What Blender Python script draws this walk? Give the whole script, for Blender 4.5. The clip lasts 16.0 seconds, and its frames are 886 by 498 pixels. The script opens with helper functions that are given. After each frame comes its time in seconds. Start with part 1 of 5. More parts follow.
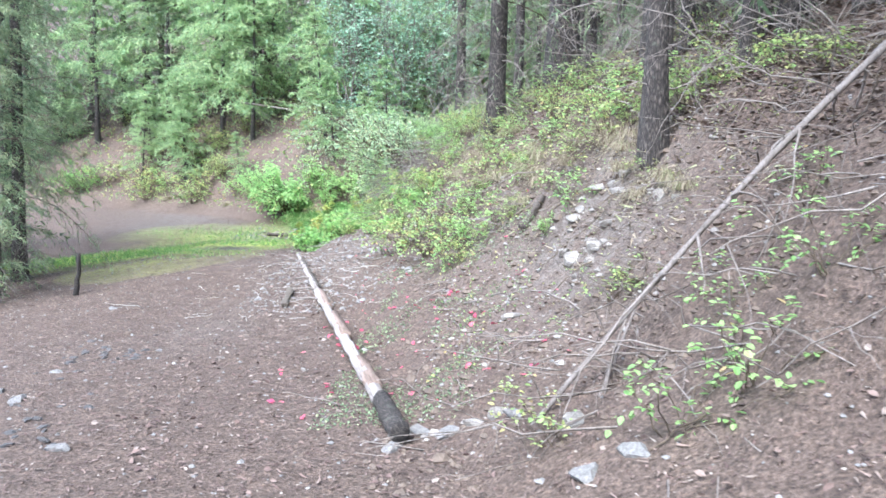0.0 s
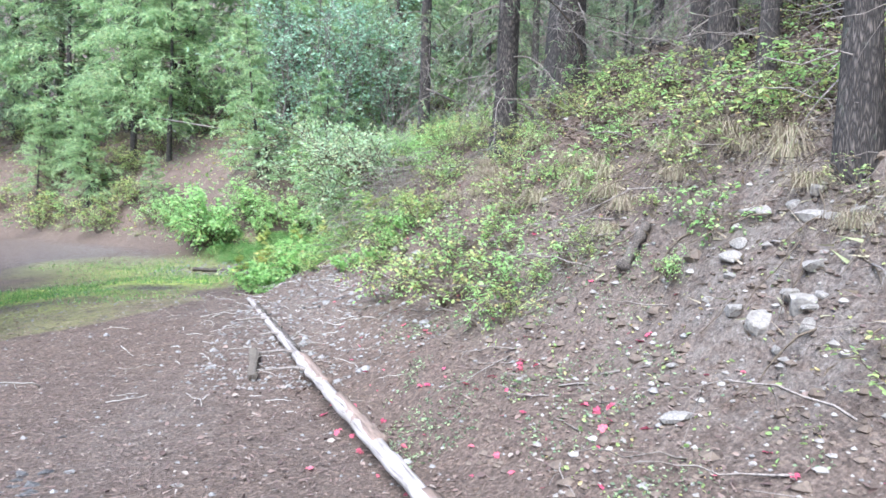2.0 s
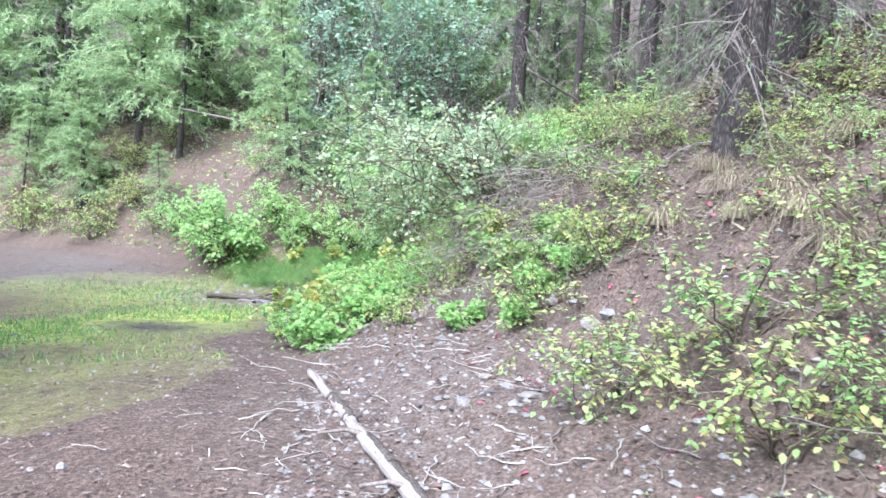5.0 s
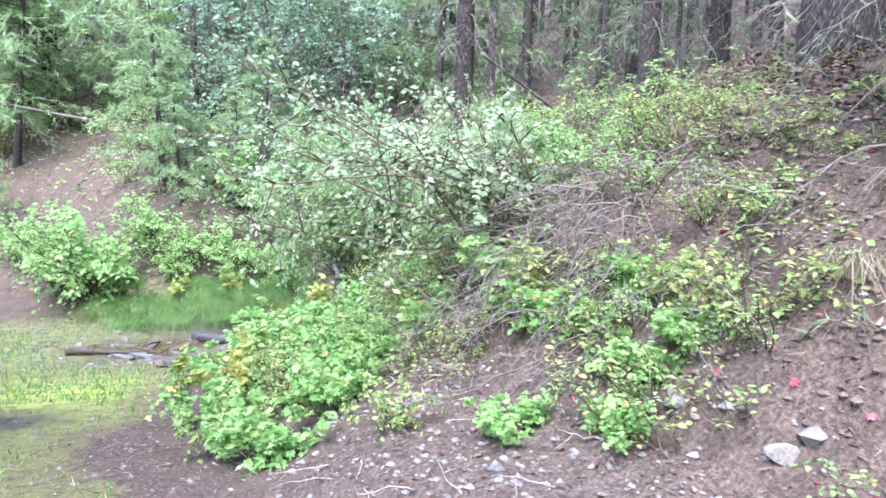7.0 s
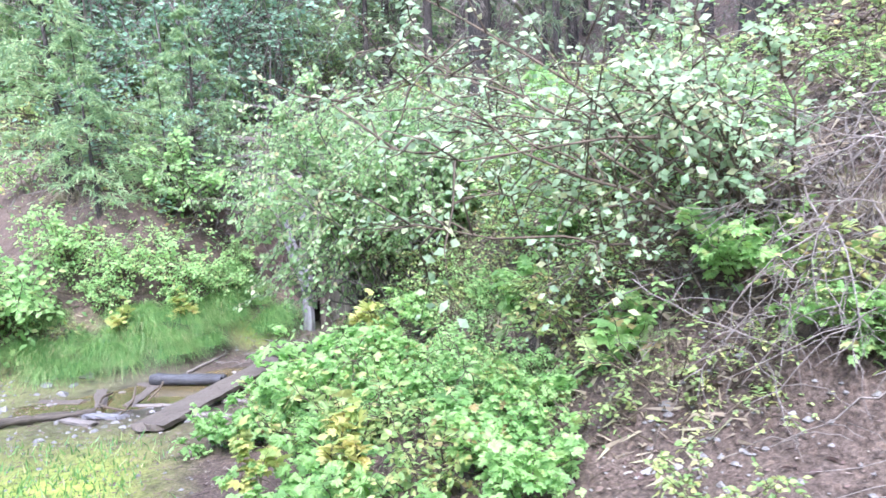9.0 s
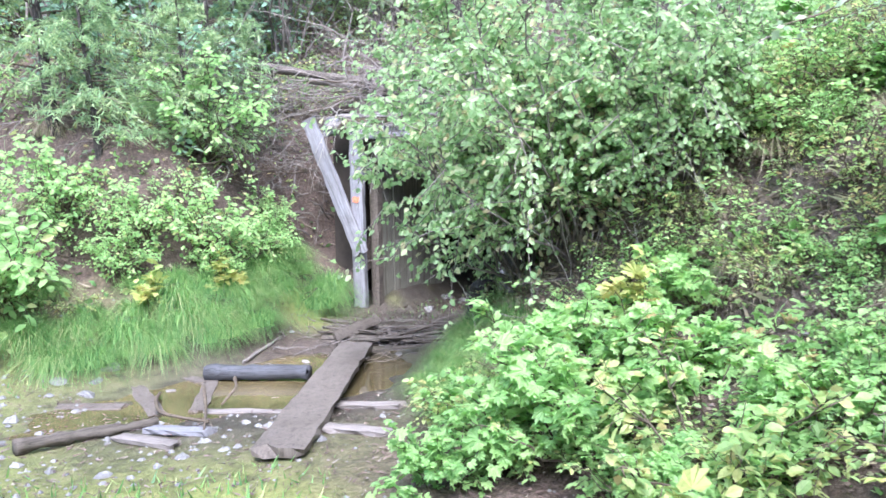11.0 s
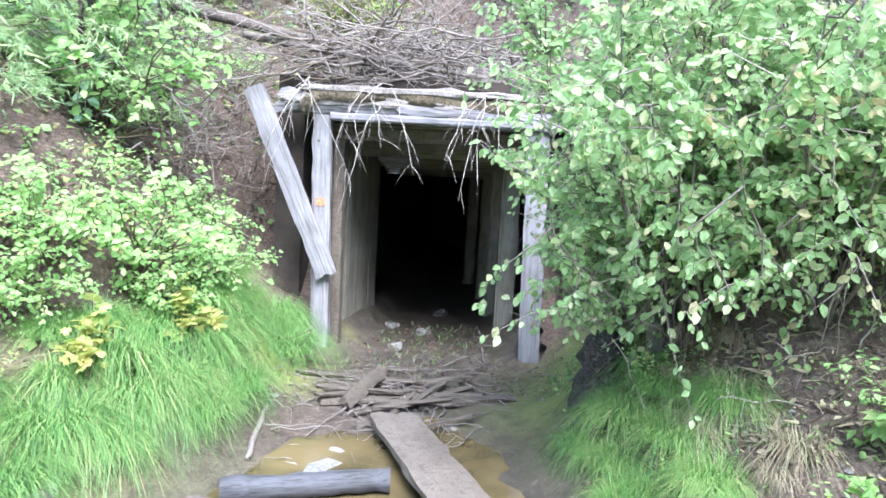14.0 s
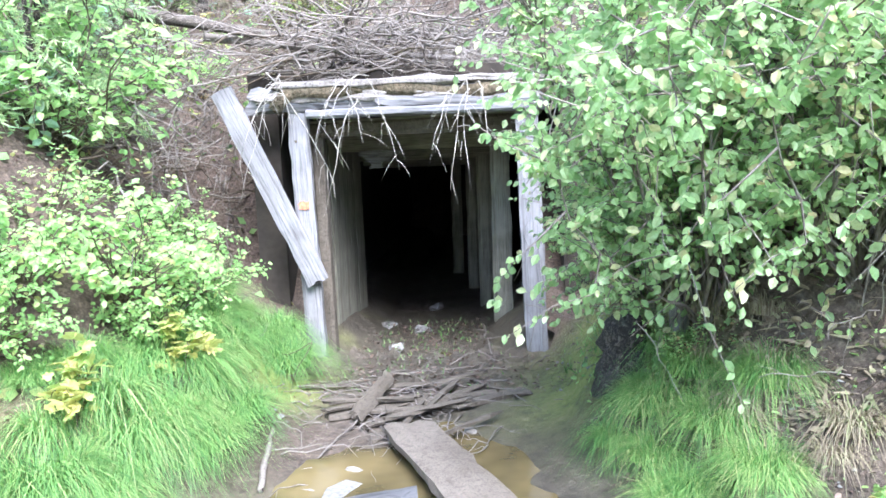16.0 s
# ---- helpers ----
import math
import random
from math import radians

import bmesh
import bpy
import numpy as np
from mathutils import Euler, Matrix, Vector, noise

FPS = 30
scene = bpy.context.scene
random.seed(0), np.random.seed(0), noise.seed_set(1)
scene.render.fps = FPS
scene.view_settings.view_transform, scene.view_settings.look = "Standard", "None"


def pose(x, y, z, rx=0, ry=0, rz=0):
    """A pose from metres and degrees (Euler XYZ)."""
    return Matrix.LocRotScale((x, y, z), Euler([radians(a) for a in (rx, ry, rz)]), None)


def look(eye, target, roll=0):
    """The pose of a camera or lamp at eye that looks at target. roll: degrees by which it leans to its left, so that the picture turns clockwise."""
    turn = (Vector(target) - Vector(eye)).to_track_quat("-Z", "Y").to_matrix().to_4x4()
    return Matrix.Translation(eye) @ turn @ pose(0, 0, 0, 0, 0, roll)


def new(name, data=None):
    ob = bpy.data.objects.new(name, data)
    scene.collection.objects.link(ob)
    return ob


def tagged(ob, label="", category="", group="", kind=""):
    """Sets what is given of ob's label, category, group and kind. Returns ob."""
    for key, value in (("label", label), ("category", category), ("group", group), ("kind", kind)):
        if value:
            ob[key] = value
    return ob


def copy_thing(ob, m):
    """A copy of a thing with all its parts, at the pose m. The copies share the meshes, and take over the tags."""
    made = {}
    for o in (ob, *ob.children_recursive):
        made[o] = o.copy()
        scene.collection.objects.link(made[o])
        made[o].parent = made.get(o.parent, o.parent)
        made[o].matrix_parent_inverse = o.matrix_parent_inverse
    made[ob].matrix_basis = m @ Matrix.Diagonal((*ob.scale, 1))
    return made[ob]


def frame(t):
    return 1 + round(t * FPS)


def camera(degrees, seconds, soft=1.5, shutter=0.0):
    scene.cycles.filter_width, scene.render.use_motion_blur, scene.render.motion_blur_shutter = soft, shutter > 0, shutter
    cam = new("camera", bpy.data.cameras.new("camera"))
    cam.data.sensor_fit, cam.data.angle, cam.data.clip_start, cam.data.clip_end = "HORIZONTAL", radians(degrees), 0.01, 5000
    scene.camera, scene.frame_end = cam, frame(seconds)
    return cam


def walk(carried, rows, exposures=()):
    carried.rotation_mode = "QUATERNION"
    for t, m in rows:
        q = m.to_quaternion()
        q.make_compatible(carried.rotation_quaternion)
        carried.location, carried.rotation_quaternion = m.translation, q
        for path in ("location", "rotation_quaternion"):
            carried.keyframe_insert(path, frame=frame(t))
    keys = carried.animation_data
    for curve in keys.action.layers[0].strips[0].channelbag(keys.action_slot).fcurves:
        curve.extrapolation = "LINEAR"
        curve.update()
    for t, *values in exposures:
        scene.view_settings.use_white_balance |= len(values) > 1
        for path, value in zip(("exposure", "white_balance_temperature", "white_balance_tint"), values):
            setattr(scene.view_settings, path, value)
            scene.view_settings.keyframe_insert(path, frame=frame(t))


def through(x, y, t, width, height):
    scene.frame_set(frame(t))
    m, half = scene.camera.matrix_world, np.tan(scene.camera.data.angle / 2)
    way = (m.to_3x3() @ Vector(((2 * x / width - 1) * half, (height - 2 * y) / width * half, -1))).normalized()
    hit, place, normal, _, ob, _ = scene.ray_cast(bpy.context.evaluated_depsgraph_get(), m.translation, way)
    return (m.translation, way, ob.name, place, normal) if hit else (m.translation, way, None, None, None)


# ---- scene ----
cam = camera(59.7, 16.0, soft=1.6, shutter=0.15)
EXPOSURES = [(0.0, 2.03, 5700, 9), (1.0, 1.86, 5700, 9), (2.5, 1.89, 5680, 11), (5.0, 2.0, 5650, 14), (8.0, 2.13, 5550, 21), (11.0, 2.18, 5600, 18), (13.0, 2.34, 5640, 14), (16.0, 2.62, 5660, 12)]
PATH = [
    (0, (0.744, -1.126, 1.622), (0.72, 0.863, 1.415), 1.5),
    (0.5, (0.476, -0.555, 1.57), (0.401, 1.436, 1.4), 0.3),
    (1, (0.186, 0.05, 1.521), (0.213, 2.035, 1.277), 0.1),
    (1.5, (-0.037, 0.611, 1.563), (0.005, 2.605, 1.405), -1.6),
    (2, (-0.262, 1.216, 1.488), (-0.055, 3.202, 1.366), 2.0),
    (2.5, (-0.416, 1.779, 1.525), (-0.109, 3.755, 1.455), 1.2),
    (3, (-0.589, 2.385, 1.512), (-0.176, 4.341, 1.433), 5.1),
    (3.5, (-0.678, 2.971, 1.494), (-0.219, 4.917, 1.421), 4.2),
    (4, (-0.84, 3.61, 1.499), (-0.397, 5.56, 1.472), 0.6),
    (4.5, (-0.985, 4.2, 1.481), (-0.505, 6.141, 1.479), 2.2),
    (5, (-1.227, 4.807, 1.486), (-1.028, 6.795, 1.392), 4.0),
    (5.2, (-1.287, 5.064, 1.469), (-1.079, 7.05, 1.372), 3.8),
    (7.3, (-1.994, 7.476, 1.725), (-1.4, 9.385, 1.66), 2.2),
    (7.5, (-2.121, 7.688, 1.752), (-1.492, 9.586, 1.71), 1.9),
    (8, (-2.408, 8.166, 1.784), (-1.66, 10.019, 1.705), 0.3),
    (8.2, (-2.493, 8.359, 1.773), (-1.744, 10.211, 1.675), -0.2),
    (10.3, (-3.402, 11.074, 1.408), (-2.308, 12.745, 1.3), -4.0),
    (10.5, (-3.465, 11.344, 1.378), (-2.36, 13.006, 1.256), -3.7),
    (11, (-3.735, 11.91, 1.41), (-2.68, 13.601, 1.245), -0.6),
    (11.5, (-3.923, 12.354, 1.393), (-2.72, 13.938, 1.189), 2.5),
    (12, (-4.067, 12.9, 1.439), (-2.696, 14.339, 1.212), 0.9),
    (12.5, (-4.244, 13.444, 1.43), (-2.832, 14.84, 1.197), 4.9),
    (13, (-4.283, 14.025, 1.394), (-2.823, 15.379, 1.205), 4.5),
    (13.5, (-4.306, 14.495, 1.4), (-2.853, 15.857, 1.222), 4.4),
    (14, (-4.262, 14.872, 1.457), (-2.717, 16.13, 1.288), 2.9),
    (14.5, (-4.166, 15.018, 1.489), (-2.562, 16.199, 1.315), 3.2),
    (15, (-4.134, 15.103, 1.475), (-2.567, 16.329, 1.27), -0.5),
    (15.5, (-4.132, 15.141, 1.474), (-2.57, 16.369, 1.25), -1.3),
    (16, (-4.119, 15.15, 1.477), (-2.542, 16.363, 1.275), -2.7),
]
walk(cam, [(t, look(eye, target, roll)) for t, eye, target, roll in PATH], exposures=EXPOSURES)

# ---- light: a bright overcast sky over the wood ----
world = bpy.data.worlds.new("sky")
scene.world = world
world.use_nodes = True
wn = world.node_tree
sky = wn.nodes.new("ShaderNodeTexSky")
sky.sky_type, sky.sun_disc, sky.sun_elevation, sky.sun_rotation = "NISHITA", False, radians(52), radians(212)
sky.air_density, sky.dust_density, sky.ozone_density = 1.0, 1.5, 1.0
wn.links.new(sky.outputs[0], wn.nodes["Background"].inputs[0])
wn.nodes["Background"].inputs[1].default_value = 0.15
sun = new("sun", bpy.data.lights.new("sun", "SUN"))
sun.data.energy, sun.data.angle, sun.data.color = 3.0, radians(40), (1.0, 0.98, 0.95)
sun.matrix_world = pose(0, 0, 30, 38, 0, -32)

# ---- the lie of the land ----
# Foot of the banks: one line along the trail's right side, into the portal cut and out along its left side.
FOOT = np.array([(4.0, -30.0), (3.0, -12.0), (1.75, -2.0), (0.80, 3.3), (-0.75, 8.6), (-1.45, 11.0), (-1.75, 13.0), (-1.45, 14.9),
                 (-1.00, 16.3), (-0.45, 17.15), (0.42, 17.62), (1.02, 18.10), (-0.10, 19.66), (-0.70, 19.10), (-1.3, 18.60), (-2.2, 18.22), (-3.2, 18.35), (-4.6, 19.5),
                 (-6.6, 21.8), (-10.0, 24.0), (-16.0, 26.0), (-40.0, 30.0)])
PORTAL = np.array((0.46, 18.88))
AXIS = np.array((0.822, 0.569))           # into the hill
SIDE = np.array((0.569, -0.822))          # to the right post


def smooth(a, b, x):
    t = np.clip((x - a) / (b - a), 0, 1)
    return t * t * (3 - 2 * t)


def waves(x, y, f, seed):
    """A cheap rolling unevenness in about -1..1."""
    a = seed * 1.7
    return (np.sin(f * x + 1.3 * np.sin(0.7 * f * y + a) + a) * np.sin(1.1 * f * y + 1.2 * np.sin(0.6 * f * x + 2 * a) + 2.1 * a)
            + 0.5 * np.sin(2.3 * f * x - 1.9 * f * y + a) * np.sin(1.7 * f * (x + y) + 3 * a)) / 1.5


def bank_distance(x, y):
    """Distance from the foot line, positive on the hill side."""
    best = np.full(np.shape(x), 1e9)
    sign = np.ones(np.shape(x))
    for a, b in zip(FOOT[:-1], FOOT[1:]):
        d = b - a
        t = np.clip(((x - a[0]) * d[0] + (y - a[1]) * d[1]) / (d @ d), 0, 1)
        px, py = x - a[0] - t * d[0], y - a[1] - t * d[1]
        dist = np.hypot(px, py)
        cross = d[0] * py - d[1] * px
        near = dist < best - 1e-9
        best = np.where(near, dist, best)
        sign = np.where(near, np.where(cross < 0, 1, -1), sign)
    return best * sign


PROFILE_S = (-50, -6, -2.5, -0.4, 0.0, 0.2, 0.5, 0.8, 1.12, 1.4, 1.7, 1.9, 2.5, 4.0, 7.0, 14.0, 40.0, 120.0)
PROFILE_Z = (-6.0, -0.4, -0.02, 0.03, 0.08, 0.22, 0.38, 0.52, 0.74, 1.10, 1.48, 1.70, 2.25, 3.05, 4.5, 7.6, 18.0, 46.0)


def height(x, y):
    """The ground's height."""
    x, y = np.asarray(x, float), np.asarray(y, float)
    s = bank_distance(x, y)
    dp = np.hypot(x - PORTAL[0], y - PORTAL[1])
    steep = 1 + 0.9 * np.exp(-(dp / 2.2) ** 2)
    steep = steep + 0.55 * np.exp(-((x - 0.5) / 1.1) ** 2 - ((y - 16.2) / 1.2) ** 2)
    z = np.interp(s * steep, PROFILE_S, PROFILE_Z)
    rough = smooth(0.2, 1.6, s)
    z = z + rough * (0.05 * np.abs(waves(x, y, 6.1, 9.0)) + 0.13 * waves(x, y, 1.3, 1.0) + 0.06 * waves(x, y, 3.7, 2.0) + 0.035 * waves(x, y, 9.0, 3.0) + 0.018 * waves(x, y, 21.0, 7.0))
    z = z + (1 - rough) * (0.03 * waves(x, y, 0.9, 4.0) + 0.012 * waves(x, y, 5.0, 5.0) + 0.006 * waves(x, y, 19.0, 8.0))
    # the trail climbs over a low hump beside the log's tip
    z = z + 0.21 * np.exp(-((x + 1.8) / 2.3) ** 2 - ((y - 9.9) / 2.0) ** 2) * (1 - smooth(0.3, 1.3, s))
    # the trail is worn hollow, and the stream has a shallow pool before the portal
    pool = np.exp(-(((x + 1.8) / 1.9) ** 2 + ((y - 17.35) / 1.1) ** 2))
    z = z - 0.11 * pool * (1 - smooth(-0.1, 0.5, s))
    return z


# ---- mesh helpers ----
rng = np.random.default_rng(7)


def mesh_from(name, verts, faces, materials, smooth_shade=False):
    """A mesh from vertex and face arrays; all faces have the same number of corners."""
    verts, faces = np.asarray(verts, np.float32), np.asarray(faces, np.int32)
    me = bpy.data.meshes.new(name)
    n, k = faces.shape
    me.vertices.add(len(verts))
    me.vertices.foreach_set("co", verts.ravel())
    me.loops.add(n * k)
    me.loops.foreach_set("vertex_index", faces.ravel())
    me.polygons.add(n)
    me.polygons.foreach_set("loop_start", np.arange(0, n * k, k, dtype=np.int32))
    me.polygons.foreach_set("use_smooth", np.full(n, smooth_shade))
    for m in materials if isinstance(materials, (list, tuple)) else [materials]:
        me.materials.append(m)
    me.update(calc_edges=True)
    me.validate()
    return me


def empty(name, x, y, z, rz=0.0, scale=1.0, **tags):
    ob = new(name)
    ob.matrix_world = pose(x, y, z, 0, 0, rz) @ Matrix.Diagonal((scale, scale, scale, 1))
    return tagged(ob, **tags)


def part(name, data, parent, label="", m=None):
    """A mesh (or bmesh) as one part under a thing or a part."""
    if isinstance(data, tuple):
        bm, mat = data
        me = bpy.data.meshes.new(name)
        bm.to_mesh(me)
        bm.free()
        me.materials.append(mat)
        data = me
    ob = new(name, data)
    ob.parent = parent
    if m is not None:
        ob.matrix_local = m
    return tagged(ob, label=label)


def normed(a):
    return a / np.maximum(np.linalg.norm(a, axis=-1, keepdims=True), 1e-9)


def tubes(paths, sides=5, wobble=0.0):
    """Tapered tubes along (points, radii) pairs, as vertices and quads."""
    V, F, o = [], [], 0
    ang = np.arange(sides) * 2 * np.pi / sides
    for p, r in paths:
        p, r = np.asarray(p, float), np.asarray(r, float)
        d = normed(np.gradient(p, axis=0))
        ref = np.where(np.abs(d[:, 2:3]) > 0.9, np.array([[1.0, 0, 0]]), np.array([[0, 0, 1.0]]))
        a = normed(np.cross(d, ref))
        b = np.cross(d, a)
        rr = r[:, None] * (1 + wobble * rng.standard_normal((len(p), sides)))
        ring = p[:, None] + rr[..., None] * (np.cos(ang)[None, :, None] * a[:, None] + np.sin(ang)[None, :, None] * b[:, None])
        V.append(ring.reshape(-1, 3))
        i = np.arange(len(p) - 1)[:, None] * sides
        j = np.arange(sides)[None]
        k = (j + 1) % sides
        F.append(np.stack([o + i + j, o + i + k, o + i + sides + k, o + i + sides + j], -1).reshape(-1, 4))
        o += len(p) * sides
    return np.concatenate(V), np.concatenate(F)


def tube_mesh(name, paths, mat, sides=5, wobble=0.0, smooth_shade=True):
    V, F, o = [], [], 0
    for p, r in paths:
        v, f = tubes([(p, r)], sides, wobble)
        # close both ends with a fan to a centre point
        n = len(p)
        c0, c1 = len(v), len(v) + 1
        v = np.concatenate([v, [p[0]], [p[-1]]])
        j = np.arange(sides)
        k = (j + 1) % sides
        V.append(v)
        quads = [f + o]
        # ends as pairs of corners, each quad spanning two sides
        jj = np.arange(0, sides - 1, 2)
        quads.append(np.stack([np.full(len(jj), c0), (jj + 2) % sides, jj + 1, jj], -1) + o)
        b = (n - 1) * sides
        quads.append(np.stack([np.full(len(jj), c1), b + jj, b + jj + 1, b + (jj + 2) % sides], -1) + o)
        F.append(np.concatenate(quads))
        o += len(v)
    return mesh_from(name, np.concatenate(V), np.concatenate(F), mat, smooth_shade)


LEAF = {
    # outline as (across, along, lift), triangles fan out from the base
    "oval": ([(0, 0, 0), (-0.30, 0.35, 0.06), (0, 0.45, -0.03), (0.30, 0.35, 0.06), (-0.24, 0.72, 0.02), (0.24, 0.72, 0.02), (0, 1.0, -0.10)],
             [(0, 2, 1), (0, 3, 2), (1, 2, 4), (2, 3, 5), (4, 2, 6), (2, 5, 6)]),
    "small": ([(0, 0, 0), (-0.30, 0.5, 0.05), (0.30, 0.5, 0.05), (0, 1.0, -0.05)], [(0, 2, 1), (1, 2, 3)]),
    "lobed": ([(0, 0.05, 0), (-0.30, -0.12, 0.02), (-0.55, 0.22, -0.06), (-0.36, 0.42, 0.05), (-0.42, 0.78, -0.05), (-0.14, 0.72, 0.04), (0, 1.05, -0.10),
               (0.14, 0.72, 0.04), (0.42, 0.78, -0.05), (0.36, 0.42, 0.05), (0.55, 0.22, -0.06), (0.30, -0.12, 0.02)],
              [(0, k + 1, k) for k in range(1, 11)]),
    "needle": ([(-0.09, 0, 0), (0.09, 0, 0), (0, 1.0, 0)], [(0, 1, 2)]),
}


def leaves(shape, P, D, N, size):
    """Leaves at P that point along D and face N."""
    tv, tf = LEAF[shape]
    tv, tf = np.array(tv, float), np.array(tf)
    D = normed(D)
    B = normed(np.cross(D, N))
    N = np.cross(B, D)
    s = np.asarray(size, float)[:, None, None]
    V = P[:, None] + s * (tv[None, :, 0:1] * B[:, None] + tv[None, :, 1:2] * D[:, None] + tv[None, :, 2:3] * N[:, None])
    F = tf[None] + (np.arange(len(P)) * len(tv))[:, None, None]
    return V.reshape(-1, 3), F.reshape(-1, 3)


def bent(start, way, length, droop, n=6, wander=0.08):
    """A growing line: starts at start, goes along way, and is bent down by droop."""
    t = np.linspace(0, 1, n)
    way = np.asarray(way, float) / np.linalg.norm(way)
    p = np.asarray(start, float) + t[:, None] * length * way
    p[:, 2] -= droop * length * t ** 2
    w = np.cumsum(rng.standard_normal((n, 3)) * wander * length / n, axis=0)
    w[0] = 0
    return p + w


def along(path, t):
    """Points and directions at the shares t of a path."""
    i = np.clip(t, 0, 0.999) * (len(path) - 1)
    k = i.astype(int)
    f = (i - k)[:, None]
    return path[k] * (1 - f) + path[k + 1] * f, normed(path[k + 1] - path[k])


# ---- materials ----
def material(name, rough=0.8, metal=0.0):
    m = bpy.data.materials.new(name)
    m.use_nodes = True
    nt = m.node_tree
    bsdf = nt.nodes["Principled BSDF"]
    bsdf.inputs["Roughness"].default_value, bsdf.inputs["Metallic"].default_value = rough, metal
    return m, nt, bsdf


def node(nt, kind, **values):
    n = nt.nodes.new(kind)
    for k, v in values.items():
        n.inputs[k.replace("_", " ")].default_value = v
    return n


def ramp(nt, fac, stops):
    n = nt.nodes.new("ShaderNodeValToRGB")
    e = n.color_ramp.elements
    while len(e) < len(stops):
        e.new(0.5)
    for el, (p, c) in zip(e, stops):
        el.position, el.color = p, (*c, 1)
    nt.links.new(fac, n.inputs[0])
    return n.outputs[0]


def mix(nt, fac, a, b, mode="MIX"):
    n = nt.nodes.new("ShaderNodeMix")
    n.data_type, n.blend_type = "RGBA", mode
    for sock, v in ((n.inputs[0], fac), (n.inputs[6], a), (n.inputs[7], b)):
        if isinstance(v, (int, float)):
            sock.default_value = v
        elif isinstance(v, tuple):
            sock.default_value = (*v, 1)
        else:
            nt.links.new(v, sock)
    return n.outputs[2]


def coords(nt, scale=(1, 1, 1), kind="Object"):
    tc = nt.nodes.new("ShaderNodeTexCoord")
    mp = nt.nodes.new("ShaderNodeMapping")
    mp.inputs["Scale"].default_value = scale
    nt.links.new(tc.outputs[kind], mp.inputs[0])
    return mp.outputs[0]


def noisy(nt, co, scale, detail=5.0, rough=0.6):
    n = node(nt, "ShaderNodeTexNoise", Scale=scale, Detail=detail, Roughness=rough)
    nt.links.new(co, n.inputs["Vector"])
    return n.outputs[0]


def bump(nt, bsdf, h, strength, dist):
    b = node(nt, "ShaderNodeBump", Strength=strength, Distance=dist)
    nt.links.new(h, b.inputs["Height"])
    nt.links.new(b.outputs[0], bsdf.inputs["Normal"])


def leaf_material(name, stops, shine=0.45, through=0.35, pale=0.24):
    """Leaves: every leaf takes its own shade; light comes through."""
    m, nt, bsdf = material(name, shine)
    geo = nt.nodes.new("ShaderNodeNewGeometry")
    info = nt.nodes.new("ShaderNodeObjectInfo")
    add = nt.nodes.new("ShaderNodeMath")
    add.operation = "MULTIPLY_ADD"
    nt.links.new(info.outputs["Random"], add.inputs[0])
    add.inputs[1].default_value = 0.22
    nt.links.new(geo.outputs["Random Per Island"], add.inputs[2])
    sub = nt.nodes.new("ShaderNodeMath")
    sub.operation = "SUBTRACT"
    nt.links.new(add.outputs[0], sub.inputs[0])
    sub.inputs[1].default_value = 0.11
    stops = [(p, (r + pale * (max(r, g) - r), g * 1.06, b + pale * (max(r, g) - b))) for p, (r, g, b) in stops]
    col = ramp(nt, sub.outputs[0], stops)
    spot = noisy(nt, coords(nt), 60.0, 3.0)
    col = mix(nt, 0.25, col, ramp(nt, spot, [(0.35, (0.25, 0.22, 0.12)), (0.6, (1, 1, 1))]), "MULTIPLY")
    nt.links.new(col, bsdf.inputs["Base Color"])
    tr = nt.nodes.new("ShaderNodeBsdfTranslucent")
    nt.links.new(col, tr.inputs[0])
    ms = nt.nodes.new("ShaderNodeMixShader")
    ms.inputs[0].default_value = through
    nt.links.new(bsdf.outputs[0], ms.inputs[1])
    nt.links.new(tr.outputs[0], ms.inputs[2])
    nt.links.new(ms.outputs[0], nt.nodes["Material Output"].inputs[0])
    return m


def bark_material(name, dark, light, scale=1.0, depth=0.02):
    m, nt, bsdf = material(name, 0.9)
    co = coords(nt, (1, 1, 0.45))
    v = nt.nodes.new("ShaderNodeTexVoronoi")
    v.feature = "DISTANCE_TO_EDGE"
    v.inputs["Scale"].default_value = 36 * scale
    big = noisy(nt, co, 7 * scale)
    warp = mix(nt, 0.12, co, node(nt, "ShaderNodeTexNoise", Scale=9.0).outputs[1])
    nt.links.new(warp, v.inputs["Vector"])
    col = ramp(nt, v.outputs[0], [(0.0, tuple(c * 0.35 for c in dark)), (0.12, dark), (0.4, light)])
    col = mix(nt, 0.6, col, ramp(nt, big, [(0.3, (0.55, 0.5, 0.45)), (0.7, (1.15, 1.1, 1.05))]), "MULTIPLY")
    lich = noisy(nt, coords(nt), 11.0)
    col = mix(nt, ramp(nt, lich, [(0.60, (0, 0, 0)), (0.74, (0.35, 0.35, 0.35))]), col, (0.22, 0.25, 0.19))
    nt.links.new(col, bsdf.inputs["Base Color"])
    bump(nt, bsdf, v.outputs[0], 0.9, depth)
    return m


